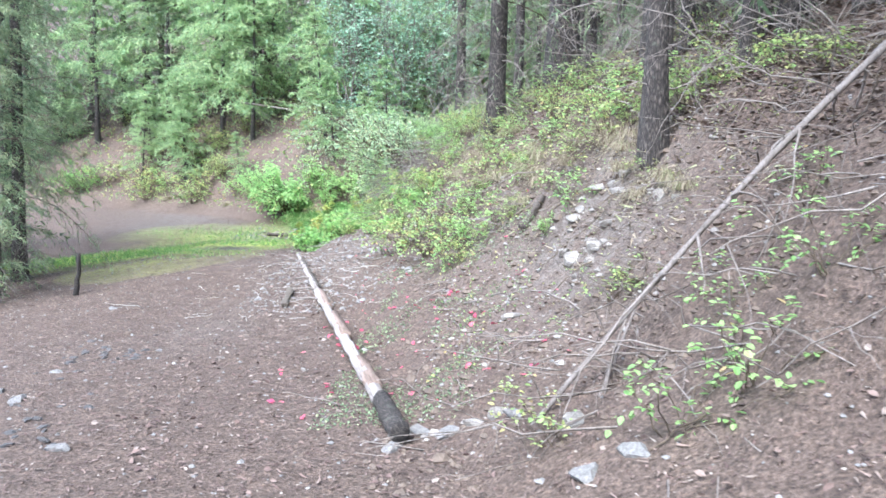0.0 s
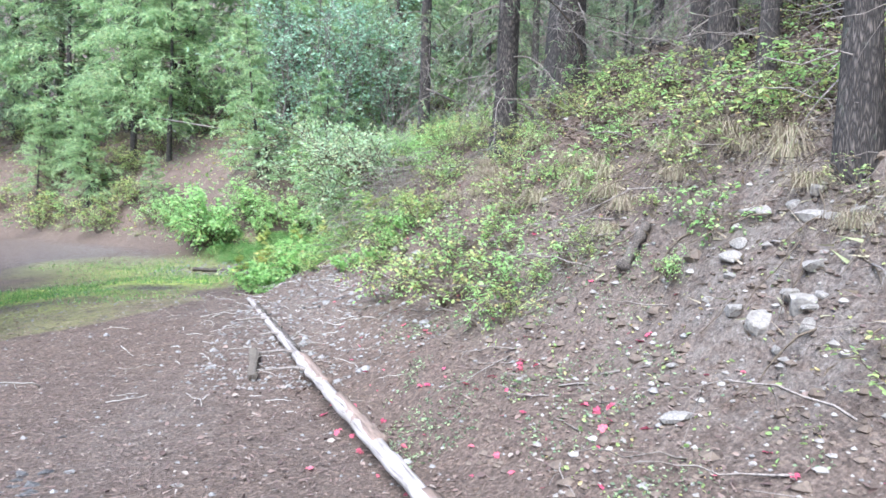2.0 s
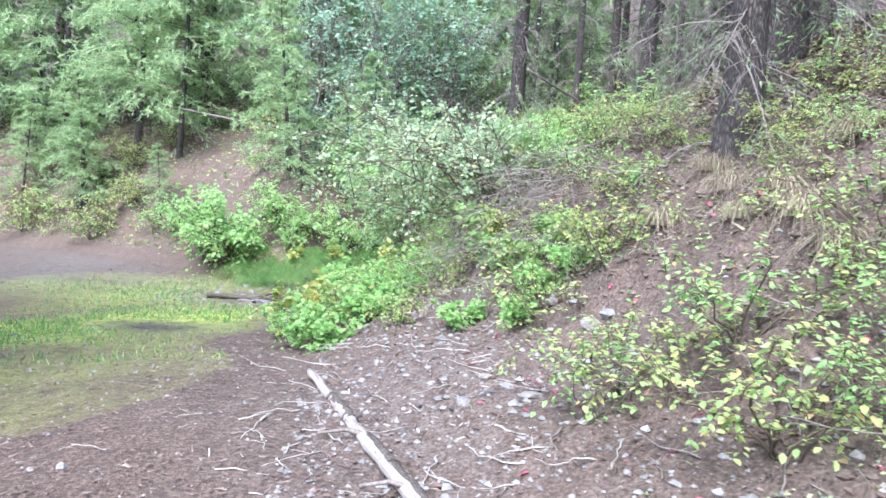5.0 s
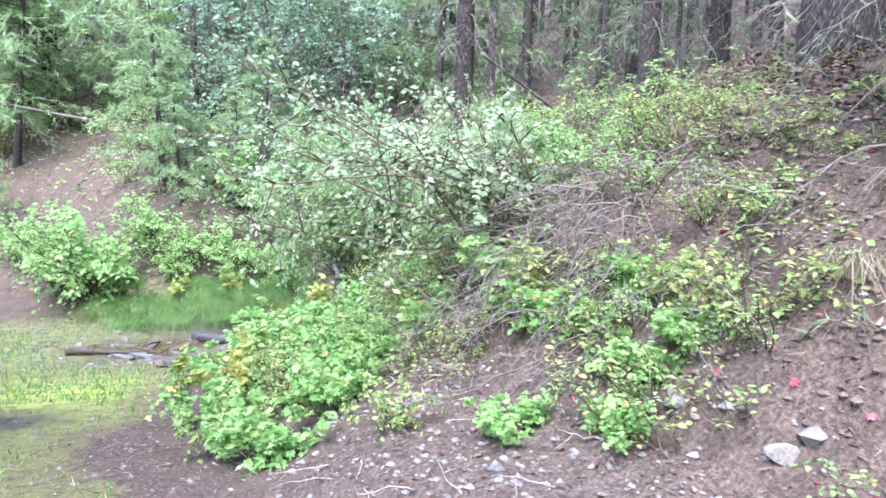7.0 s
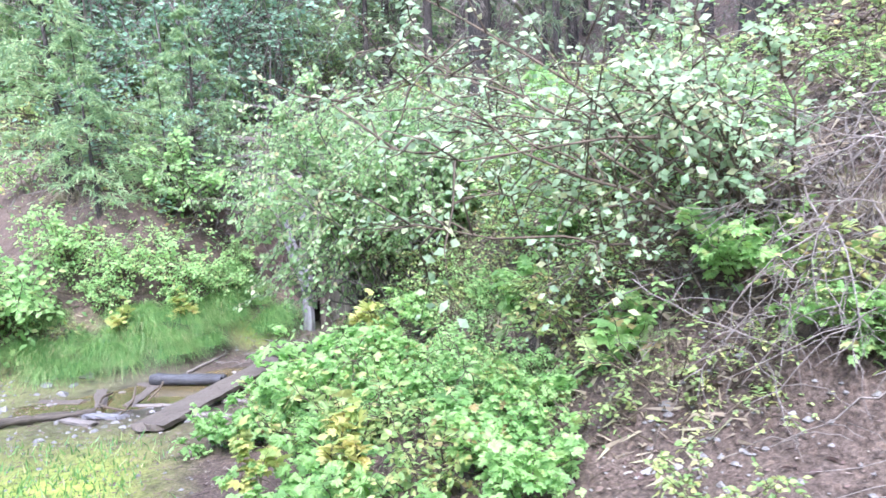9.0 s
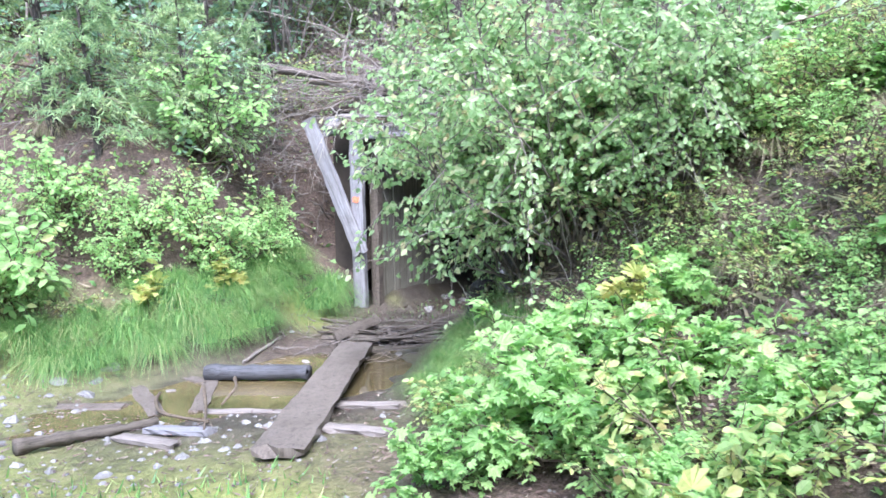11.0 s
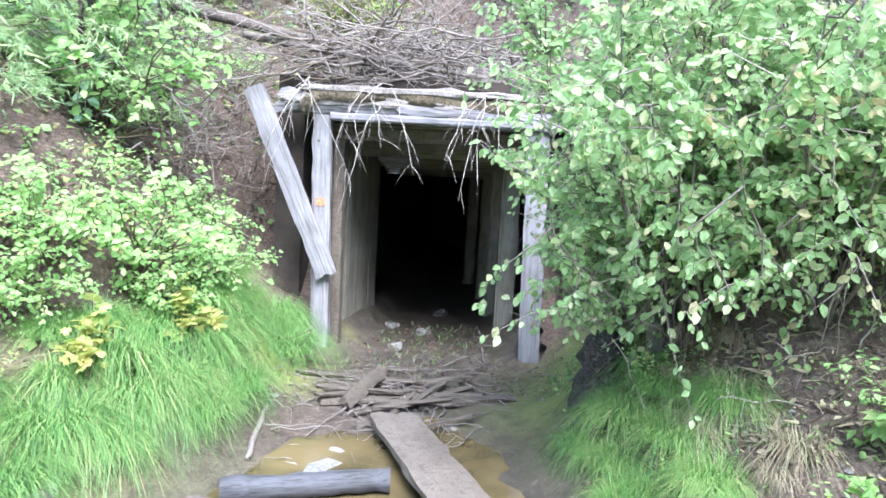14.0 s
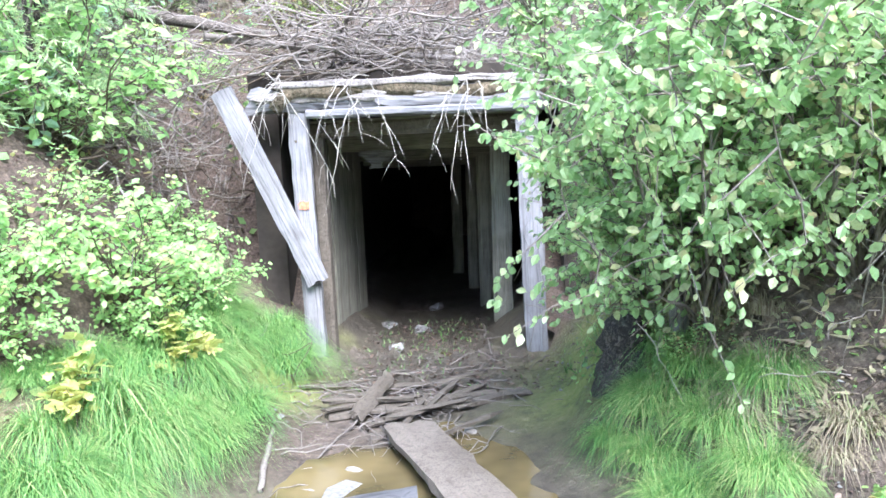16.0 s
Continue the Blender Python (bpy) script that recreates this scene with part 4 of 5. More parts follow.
yellow = [plant("yellowing_shrub", 0.52, 7.72, shrub_meshes(31, 0.75, 0.75, 14, "oval", 0.044, 9, YELLOW, STEM, (-0.1, 0), 0.3, 7, 0.35), label="yellow-green shrub on the slope", category="shrub", group="yellowing shrubs"),
          plant("yellowing_shrub", 0.62, 8.35, shrub_meshes(32, 0.6, 0.65, 12, "oval", 0.042, 9, BRIGHT, STEM, (-0.1, 0), 0.3, 7, 0.35), label="light-green shrub on the slope", category="shrub", group="yellowing shrubs")]
for k, (x, y, sc) in enumerate(((0.15, 8.6, 0.8), (0.75, 10.6, 0.7), (1.0, 11.0, 0.75), (0.6, 11.3, 0.8), (0.3, 12.4, 0.8), (0.9, 12.0, 0.7), (0.1, 13.2, 0.9), (0.5, 13.0, 0.8),
                                (1.3, 9.6, 0.55), (1.5, 8.9, 0.5), (1.2, 9.2, 0.5), (1.9, 7.9, 0.45), (1.6, 7.6, 0.4), (0.82, 7.30, 0.85), (0.78, 6.75, 0.55), (1.02, 7.75, 0.7),
                                (-4.2, 19.9, 1.2), (-5.7, 22.2, 1.5), (-7.4, 23.4, 1.5), (-3.4, 19.2, 0.9), (-4.9, 21.2, 1.2), (-8.6, 24.4, 1.4), (-6.6, 23.4, 1.4), (-3.4, 21.4, 1.2), (0.9, 14.0, 0.8), (1.1, 14.9, 0.8),
                                (-1.9, 19.7, 0.9), (-2.5, 19.5, 0.9), (-2.9, 19.6, 1.0))):
    again(yellow[(k % 2) if y < 19 or x < -3 else 1], x, y, 61 * k, sc)
for k, (x, y, c, sc) in enumerate(((-2.9, 18.75, 0, 0.4), (1.55, 5.6, 1, 0.4),
                                   (1.05, 6.9, 0, 0.4), (1.35, 6.6, 0, 0.35), (2.3, 5.9, 0, 0.45), (2.2, 6.6, 0, 0.4), (2.0, 6.9, 1, 0.35), (-0.35, 16.5, 1, 0.5), (0.2, 10.7, 1, 0.6), (-0.1, 10.3, 1, 0.6), (0.35, 10.1, 1, 0.5))):
    again(yellow[c], x, y, 47 * k, sc)
maple = plant("maple_seedling", 0.83, 15.05, shrub_meshes(41, 0.55, 0.35, 6, "lobed", 0.20, 3, BRIGHT, STEM, (-0.1, 0), 0.2, 3), label="seedling with very broad bright maple leaves", category="plant", group="maple seedlings")
for x, y, sc in ((0.55, 14.5, 0.6), (0.95, 13.7, 0.6), (1.2, 15.4, 0.7)):
    again(maple, x, y, 100 * x, sc)

# grass
tuft = plant("grass_tuft", -2.2, 18.75, [grass_mesh(1, 620, 0.55, 0.15, 0.0028, GRASS, 1.25, 0.95)], ("foliage",), label="long drooping green grass tuft", category="grass", group="grass tufts")
fine_tuft = plant("horsetail_tuft", -1.3, 19.35, [grass_mesh(2, 1300, 0.45, 0.20, 0.0024, GRASS, 1.0, 0.9)], ("foliage",), label="soft fine green horsetail clump", category="grass", group="grass tufts")
r_ = np.random.default_rng(52)
k = 0
while k < 92:
    x, y = r_.uniform(-3.6, 1.0), r_.uniform(15.8, 20.0)
    s = float(bank_distance(np.array(x), np.array(y)))
    left_side = y > 17.9 and x < -0.25
    if not ((0.0 if left_side else -0.1) < s < (0.9 if left_side else 0.55)) or not (left_side or 15.75 < y < 17.0):
        continue
    if k > 60 and left_side:
        k += 1
        continue
    again(tuft if r_.random() < 0.5 else fine_tuft, x, y, r_.uniform(0, 360), r_.uniform(0.6, 1.05) * (1.0 if left_side else 0.72))
    k += 1
for x, y, rz, sc in ((-2.28, 18.42, 30, 0.62), (-2.05, 18.40, 150, 0.55), (-2.55, 18.45, 260, 0.6)):
    again(tuft, x, y, rz, sc, 0, "pale broad-bladed grass tuft at the pool's edge")
dry_tuft = plant("dry_grass_tuft", 1.75, 7.6, [grass_mesh(3, 260, 0.40, 0.12, 0.003, DRY, 1.3, 0.8)], ("foliage",), label="dry hanging straw-coloured grass tuft", category="grass", group="dry grass tufts")
for k, (x, y, sc) in enumerate(((2.0, 6.7, 1.1), (2.15, 6.2, 1.0), (1.65, 8.3, 1.0), (1.5, 9.0, 0.9), (2.25, 5.6, 1.0), (1.1, 9.9, 0.9), (-3.9, 20.3, 1.2), (-3.2, 20.2, 1.3), (-4.6, 20.9, 1.3), (-5.3, 22.0, 1.4), (-2.9, 20.9, 1.3), (0.3, 16.4, 0.9), (0.8, 16.8, 0.9))):
    again(dry_tuft, x, y, 35 * k, sc)

gold = plant("golden_seedling", -2.42, 18.66, shrub_meshes(43, 0.46, 0.10, 5, "lobed", 0.095, 4, GOLD, STEM, (0, -0.04), 0.25, 4, 0.35, low=0.6), scale=0.9, dz=0.0, label="small plant with golden-yellow lobed leaves by the mine", category="plant", group="golden seedlings")
again(gold, -1.83, 18.76, 100, 0.85, 0.10)
again(gold, -1.75, 12.9, 40, 0.9, 0.25, "plant with golden-yellow lobed leaves among green bushes")
again(gold, -2.15, 13.2, 140, 0.8, 0.2, "plant with golden-yellow lobed leaves among green bushes")
again(gold, -0.9, 14.6, 260, 0.7, 0.3, "plant with golden-yellow lobed leaves among green bushes")
# undergrowth and closer ranks of trees on the far bank
seedling = [plant("seedling", 1.9, 6.2, shrub_meshes(35, 0.75, 0.7, 7, "oval", 0.062, 6, YELLOW, STEM, (-0.15, 0), 0.3, 4, 0.3), scale=0.5, label="yellowing broad-leaved seedling on the slope", category="plant", group="seedlings"),
            plant("seedling", 2.1, 6.9, shrub_meshes(36, 0.6, 0.7, 7, "oval", 0.062, 6, BRIGHT, STEM, (-0.15, 0), 0.3, 4, 0.3), scale=0.5, label="light-green broad-leaved seedling on the slope", category="plant", group="seedlings"),
            plant("seedling", 1.5, 8.1, shrub_meshes(37, 0.5, 0.8, 9, "oval", 0.056, 6, YELLOW, STEM, (-0.2, 0.1), 0.35, 4, 0.3), scale=0.5, label="low spreading yellow-green seedling on the slope", category="plant", group="seedlings")]
under = [yellow[0], yellow[1], leafy, dry_tuft, sapling, small]
r_ = np.random.default_rng(33)
k = 0
while k < 120:
    x, y = r_.uniform(-15, 4.5), r_.uniform(18.5, 31)
    s = float(bank_distance(np.array(x), np.array(y)))
    d, w = depth_width(x, y)
    if s < 0.3 or s > 8.5 or (-1 < d < 4.5 and abs(w) < 1.6) or (x > -3.5 and s < 1.5) or (-6.5 < x < -3.0 and s > 0.9 and r_.random() < 0.75):
        continue
    j = int(r_.choice(6, p=(0.28, 0.16, 0.2, 0.24, 0.12, 0.0)))
    again(under[j], x, y, r_.uniform(0, 360), r_.uniform(0.8, 1.7))
    k += 1
k = 0
while k < 70:
    x, y = r_.uniform(0.5, 9), r_.uniform(2, 20)
    s = float(bank_distance(np.array(x), np.array(y)))
    d, w = depth_width(x, y)
    if s < 2.3 or s > 7 or (-1 < d < 4.5 and abs(w) < 1.6):
        continue
    j = int(r_.integers(4))
    again((*seedling, dry_tuft)[j], x, y, r_.uniform(0, 360), r_.uniform(0.35, 0.8))
    k += 1
for x, y, rz, sc in ((-3.4, 26.5, 10, 1.5), (-5.8, 27.0, 80, 1.6), (-8.4, 28.8, 190, 1.7), (-10.8, 27.8, 240, 1.4), (-13.5, 29.5, 300, 1.7), (-1.0, 27.0, 40, 1.5), (1.5, 27.5, 130, 1.5), (3.4, 25.0, 220, 1.3),
                     (-15.5, 27.0, 270, 1.5), (-6.8, 30.5, 330, 1.9), (-3.0, 31.0, 20, 1.9), (-17.0, 31.0, 100, 2.0), (0.5, 31.5, 200, 1.9)):
    again(light if (int(rz) // 10) % 3 else fir, x, y, rz, sc)

# thin growth on the bank's face and along its crest
r_ = np.random.default_rng(71)
k = 0
while k < 150:
    x, y = r_.uniform(-1.5, 4.0), r_.uniform(4.5, 15.0)
    s = float(bank_distance(np.array(x), np.array(y)))
    crest = 1.5 < s < 3.4
    if not (crest or (0.5 < s <= 1.5 and 6.3 < y and r_.random() < 0.3)):
        continue
    again((*seedling, dry_tuft)[int(r_.choice(4, p=(0.35, 0.2, 0.3, 0.15)))], x, y, r_.uniform(0, 360), r_.uniform(0.35, 0.85))
    k += 1

k = 0
while k < 45:
    x, y = r_.uniform(0.5, 15), r_.uniform(19.5, 37)
    s = float(bank_distance(np.array(x), np.array(y)))
    if s < 4.5 or min((x - a) ** 2 + (y - b) ** 2 for a, b in spots) < 0.9 ** 2:
        continue
    spots.append((x, y))
    again(pole if r_.random() < 0.4 else pole_b, x, y, r_.uniform(0, 360), r_.uniform(0.6, 1.2))
    k += 1
# growth on the slope between the shrubs and the trees
k = 0
while k < 40:
    x, y = r_.uniform(-0.6, 3.0), r_.uniform(12.6, 16.6)
    s = float(bank_distance(np.array(x), np.array(y)))
    if s < 1.0 or s > 3.6:
        continue
    again((seedling[0], seedling[1], dry_tuft, seedling[2])[int(r_.integers(4))], x, y, r_.uniform(0, 360), r_.uniform(0.5, 1.0))
    k += 1
for k in range(16):
    y = 4.4 + 0.36 * k
    x0 = np.interp(y, FOOT[2:7, 1], FOOT[2:7, 0])
    again(dry_tuft, x0 + 1.9 + 0.15 * math.sin(5.0 * k), y, 40 * k, 0.7 + 0.3 * math.sin(3.0 * k) ** 2)
for k in range(16):
    again(dry_tuft, -0.9 + 0.11 * k, 15.75 + 0.10 * k + 0.2 * math.sin(4.0 * k), 50 * k, 0.6 + 0.3 * math.sin(2.0 * k) ** 2)

# leafy plants and dry tufts that cover the slope above the low bushes
r_ = np.random.default_rng(95)
k = 0
while k < 70:
    x, y = r_.uniform(-1.2, 1.8), r_.uniform(12.3, 15.4)
    s = float(bank_distance(np.array(x), np.array(y)))
    if not 0.5 < s < 2.6:
        continue
    j = int(r_.choice(5, p=(0.26, 0.26, 0.2, 0.18, 0.10)))
    again((leafy, yellow[1], seedling[1], dry_tuft, maple)[j], x, y, r_.uniform(-40, 40), (0.34, 0.6, 0.7, 0.8, 0.6)[j] * r_.uniform(0.8, 1.25))
    k += 1

# leafy stems on the lower bank where the trail begins, and right of the tall shrubs
for k, (x, y, sc) in enumerate(((2.06, 2.2, 0.75), (1.73, 2.15, 0.7), (1.82, 3.9, 0.5), (2.43, 2.3, 0.6), (1.25, 2.6, 0.55), (1.82, 4.0, 0.55), (2.66, 3.1, 0.6), (2.2, 2.75, 0.5), (1.86, 5.85, 0.5), (1.73, 5.75, 0.5),
                                (1.2, 6.82, 0.55), (1.32, 6.4, 0.45), (1.22, 6.65, 0.55), (1.47, 8.0, 0.7), (2.06, 8.5, 0.7), (1.72, 7.5, 0.7), (1.6, 7.1, 0.5))):
    again(seedling[(1, 1, 0, 1, 0, 2)[k % 6]], x, y, 83 * k, sc)
for k, (x, y, sc) in enumerate(((0.20, 14.77, 0.62), (-0.09, 13.44, 0.5), (-0.15, 14.38, 0.55), (-0.2, 13.78, 0.55), (0.45, 14.3, 0.5), (0.6, 15.0, 0.55), (0.3, 13.2, 0.5), (1.0, 14.6, 0.5))):
    again((leafy, maple, yellow[1], yellow[0])[k % 4], x, y, 59 * k, sc)
again(will, 0.85, 16.35, 200, 0.62)
for k in range(26):
    x, y = 0.2 + 0.5 * math.sin(5.9 * k), 13.7 + 0.8 * math.sin(2.3 * k + 0.4)
    again((seedling[1], seedling[0], dry_tuft, seedling[2], maple, yellow[0])[k % 6], x, y, 67 * k, 0.4 + 0.35 * math.sin(1.3 * k) ** 2)
for k in range(34):
    x, y = 0.1 + 0.45 * math.sin(7.3 * k), 14.75 + 0.75 * math.sin(3.1 * k + 1.0)
    again((seedling[0], yellow[0], dry_tuft, seedling[1], seedling[2])[k % 5], x, y, 71 * k, 0.4 + 0.3 * math.sin(1.7 * k) ** 2)
# airy edges of the low bushes, and plants between them and the bank
r_ = np.random.default_rng(91)
for k in range(46):
    t_ = r_.random()
    x, y = -1.7 + 1.9 * t_ + r_.normal() * 0.18, 15.2 - 4.8 * t_ + r_.normal() * 0.5
    again((seedling[0], seedling[1], bushes[0], bushes[1], seedling[2], seedling[0])[int(r_.integers(6))], x, y, r_.uniform(0, 360), r_.uniform(0.4, 0.75))
for k in range(26):
    x, y = r_.uniform(-0.5, 1.0), r_.uniform(10.2, 13.8)
    again((seedling[0], seedling[2], yellow[0], dry_tuft)[int(r_.integers(4))], x, y, r_.uniform(0, 360), r_.uniform(0.4, 0.8))


# ---- logs, planks, sticks and stones ----
def log_mesh(seed, length, r0, r1, mat, sides=12, wobble=0.04, bend=0.02, n=26):
    """A log along local y, resting on its underside."""
    global rng
    keep, rng = rng, np.random.default_rng(seed)
    t = np.linspace(0, 1, n)
    p = np.stack([bend * length * np.sin(3.1 * t + seed) + 0.004 * rng.standard_normal(n), length * t, np.interp(t, [0, 1], [r0, r1])], -1)
    r = np.interp(t, [0, 1], [r0, r1]) * (1 + wobble * rng.standard_normal(n))
    me = tube_mesh("log", [(p, r)], mat, sides, wobble)
    rng = keep
    return me


def lay(a, b, lift=0.0):
    """A pose at a whose y runs to b, both on the ground unless a height is given."""
    a = Vector((a[0], a[1], a[2] if len(a) > 2 else float(height(a[0], a[1])) + lift))
    b = Vector((b[0], b[1], b[2] if len(b) > 2 else float(height(b[0], b[1])) + lift))
    y = (b - a).normalized()
    x = y.cross(Vector((0, 0, 1))).normalized()
    return Matrix.Translation(a) @ Matrix((x, y, x.cross(y))).transposed().to_4x4(), (b - a).length


def thing(name, me, m, **tags):
    ob = new(name, me)
    ob.matrix_world = m
    return tagged(ob, **tags)


m, L = lay((0.47, 3.16), (-1.56, 10.37), 0.02)
pole_log = new("fallen_log")
pole_log.matrix_world = m
tagged(pole_log, label="long pale peeled log lying along the trail's edge", category="log")
part("trunk", log_mesh(3, L, 0.052, 0.028, LOG_WOOD, 12, 0.05, 0.003, 70), pole_log)
part("bark_sleeve", log_mesh(4, 0.62, 0.063, 0.060, BARK, 12, 0.04, 0.0, 16), pole_log, "dark wet bark left on the log's butt", pose(0, -0.03, -0.008))
part("bark_sleeve", log_mesh(5, 0.9, 0.043, 0.038, BARK_PALE, 12, 0.05, 0.0, 14), pole_log, "patch of loose grey bark on the log", pose(0.003, L * 0.62, -0.007))
for t_, ln, mat in ((0.11, 0.7, BROWN_BARK), (0.30, 0.9, BROWN_BARK), (0.47, 0.9, BROWN_BARK), (0.74, 0.4, BARK_PALE), (0.84, 0.5, BARK_PALE)):
    r0_ = 0.0580 - 0.024 * t_
    part("bark_sleeve", log_mesh(int(100 * t_), ln, r0_, r0_ - 0.002, mat, 12, 0.06, 0.0, 14), pole_log, "patch of brown bark left on the log", pose(0.002 * math.sin(20 * t_), L * t_, -0.0035))
for t_, ln in ((0.52, 0.35), (0.60, 0.30), (0.70, 0.22), (0.80, 0.25)):
    part("branch_stub", tube_mesh("branch_stub", [(np.array([(0, L * t_, 0.05), (-0.4 * ln, L * t_ + 0.3 * ln, 0.06), (-ln, L * t_ + 0.4 * ln, 0.04)]), np.array((0.016, 0.012, 0.008)))], TWIG, 6), pole_log)

r_ = np.random.default_rng(62)
# the dead pole that leans up the bank
a, b = np.array((1.12, 2.90, 0.16)), np.array((3.36, 3.45, 2.55))
lean_pole = new("leaning_dead_pole")
lean_pole.matrix_world = pose(a[0], a[1], a[2])
tagged(lean_pole, label="thin dead pole leaning up the bank", category="branch")
pth = a + np.linspace(0, 1, 24)[:, None] * (b - a) - a
pth[:, 2] += 0.10 * np.sin(np.linspace(0, 3.1, 24))
part("stem", tube_mesh("stem", [(pth, np.linspace(0.013, 0.024, 24))], POLE_WOOD, 8, 0.12), lean_pole)
for k in range(9):
    q = pth[4 + 2 * k]
    w = np.array((rng.normal(), rng.normal(), rng.normal() * 0.6 - 0.2))
    part("twig", tube_mesh("twig", [(bent(q, w, rng.uniform(0.4, 1.1), 0.3, 6, 0.15), np.linspace(0.010, 0.003, 6))], TWIG, 5), lean_pole)
m, L = lay((1.50, 2.85, 0.34), (1.84, 3.32, 0.86))
thing("dead_stick", log_mesh(8, L, 0.012, 0.008, POLE_WOOD, 6, 0.1, 0.02, 12), m, label="forked dead stick propped on the bank", category="branch")


# planks and wood in the stream
def plank_thing(name, a, b, width, thick, mat, seed, lift=0.03, tilt=0.0, z=None, **tags):
    pa, pb = ((*a, z[0]), (*b, z[1])) if z else (a, b)
    m, L = lay(pa, pb, lift)
    me = board(L, width, thick, mat, seed, rough=0.003, broken=tags.pop("broken", 0.05))
    ob = new(name, me)
    ob.matrix_world = m @ pose(0, 0, 0, 0, tilt, 0) @ pose(0, 0, 0, -90, 0, 0)
    return tagged(ob, **tags)


plank_thing("plank", (-2.44, 15.60), (-0.80, 18.06), 0.28, 0.055, PLANK_WOOD, 70, z=(0.06, 0.02), broken=0.14, label="wide muddy plank bridging the wet ground", category="plank")
plank_thing("short_board", (-0.90, 18.35), (-0.31, 18.58), 0.09, 0.035, DARK_WOOD, 71, z=(0.03, 0.12), tilt=55, label="short dark wet board lying on the plank's end", category="plank")
m, L = lay((-2.21, 17.79, -0.06), (-1.56, 17.33, -0.05))
thing("charred_log", log_mesh(9, L, 0.062, 0.054, CHAR, 7, 0.06, 0.01, 12), m, label="short blackened log lying across the shallow water", category="log")
m, L = lay((-3.55, 16.62), (-2.78, 16.82), 0.0)
thing("dark_log", log_mesh(10, L, 0.045, 0.028, DARK_WOOD, 10, 0.16, 0.03, 18), m, label="dark rotten log at the edge of the stream", category="log")
m, L = lay((-1.80, 18.10, -0.05), (-1.32, 18.64, 0.03))
thing("stick", log_mesh(11, L, 0.018, 0.014, TWIG, 7, 0.12, 0.03, 12), m, label="bent brown stick by the pool", category="branch")
for k, (a, b, w, mat, lab) in enumerate((
        ((-2.43, 18.22), (-2.20, 17.70), 0.12, PLANK_WOOD, "sunken muddy board at the pool's edge"),
        ((-2.16, 17.80), (-2.50, 16.95), 0.11, PLANK_WOOD, "sunken muddy board in the shallow water"),
        ((-2.70, 17.90), (-2.72, 17.02), 0.12, PLANK_WOOD, "sunken muddy board in the shallow water"),
        ((-2.45, 16.98), (-1.98, 16.64), 0.10, TWIG, "pale sodden board lying in the water"),
        ((-1.72, 16.50), (-1.40, 16.10), 0.10, TWIG, "pale sodden board lying in the mud"),
        ((-2.02, 15.98), (-1.75, 15.60), 0.09, TWIG, "pale sodden board lying in the mud"),
        ((-2.84, 16.72), (-2.55, 16.36), 0.13, GREY_WOOD, "grey split board beside the dark log"),
        ((-3.02, 16.66), (-2.78, 16.22), 0.10, TWIG, "grey split board at the water's edge"),
        ((-3.40, 17.75), (-2.85, 17.35), 0.12, PLANK_WOOD, "sunken muddy board at the pool's edge"))):
    plank_thing("old_board", a, b, w, 0.035, mat, 80 + k, tilt=4 * (k % 3) - 4, z=(-0.066, -0.062) if k < 4 or k == 8 else None, lift=0.015, label=lab, category="plank")
for a, b, lab in (((-0.95, 18.55), (-0.35, 18.30), ""), ((-0.60, 18.45), (0.10, 17.95), ""), ((-0.45, 18.15), (0.20, 17.80), ""), ((-0.75, 18.75), (-0.10, 18.50), "")):
    plank_thing("old_board", a, b, 0.09, 0.035, DARK_WOOD, int(100 - 30 * a[0]), lift=0.015, label="black rotten board lying before the mine", category="plank")
for pts, r0 in ((((-2.61, 17.5, -0.03), (-2.70, 17.2, 0.01), (-2.74, 16.95, 0.0), (-2.70, 16.80, 0.0), (-2.53, 16.54, 0.0)), 0.014), (((-2.41, 17.1, 0.08), (-2.45, 16.9, 0.0), (-2.52, 16.65, -0.01), (-2.60, 16.38, 0.0)), 0.013), (((-2.15, 17.25, 0.07), (-2.2, 17.05, 0.05), (-2.32, 17.0, -0.04)), 0.012)):
    q = np.array([(np.interp(v, np.arange(len(pts)), [p[0] for p in pts]), np.interp(v, np.arange(len(pts)), [p[1] for p in pts]), np.interp(v, np.arange(len(pts)), [p[2] for p in pts])) for v in np.linspace(0, len(pts) - 1, 14)])
    q[1:-1] = 0.25 * q[:-2] + 0.5 * q[1:-1] + 0.25 * q[2:]
    ob = new("bent_root", tube_mesh("bent_root", [(q - q[0], np.linspace(r0, r0 * 0.6, 14))], STEM, 6, 0.1))
    ob.matrix_world = pose(*q[0])
    tagged(ob, "bent dark root sticking out of the shallow water", "branch", "bent roots")
for k in range(16):
    a0 = -0.55 + 0.28 * r_.normal() + 0.9 * (k % 4 == 0)
    cx, cy = -0.35 + 0.28 * r_.normal(), 18.25 + 0.22 * r_.normal()
    ln = r_.uniform(0.2, 0.42)
    plank_thing("rotten_slab", (cx - ln * math.cos(a0), cy - ln * math.sin(a0)), (cx + ln * math.cos(a0), cy + ln * math.sin(a0)), r_.uniform(0.025, 0.055), 0.022, DARK_WOOD, 150 + k,
                lift=0.010 + 0.004 * k, tilt=r_.uniform(-8, 8), broken=0.12, label="black rotten slab of wood before the mine", category="plank", group="rotten slabs")
plank_thing("wood_chunk", (-1.08, 7.2), (-1.18, 8.0), 0.07, 0.05, DARK_WOOD, 95, lift=0.03, label="broken brown piece of wood on the trail", category="wood")


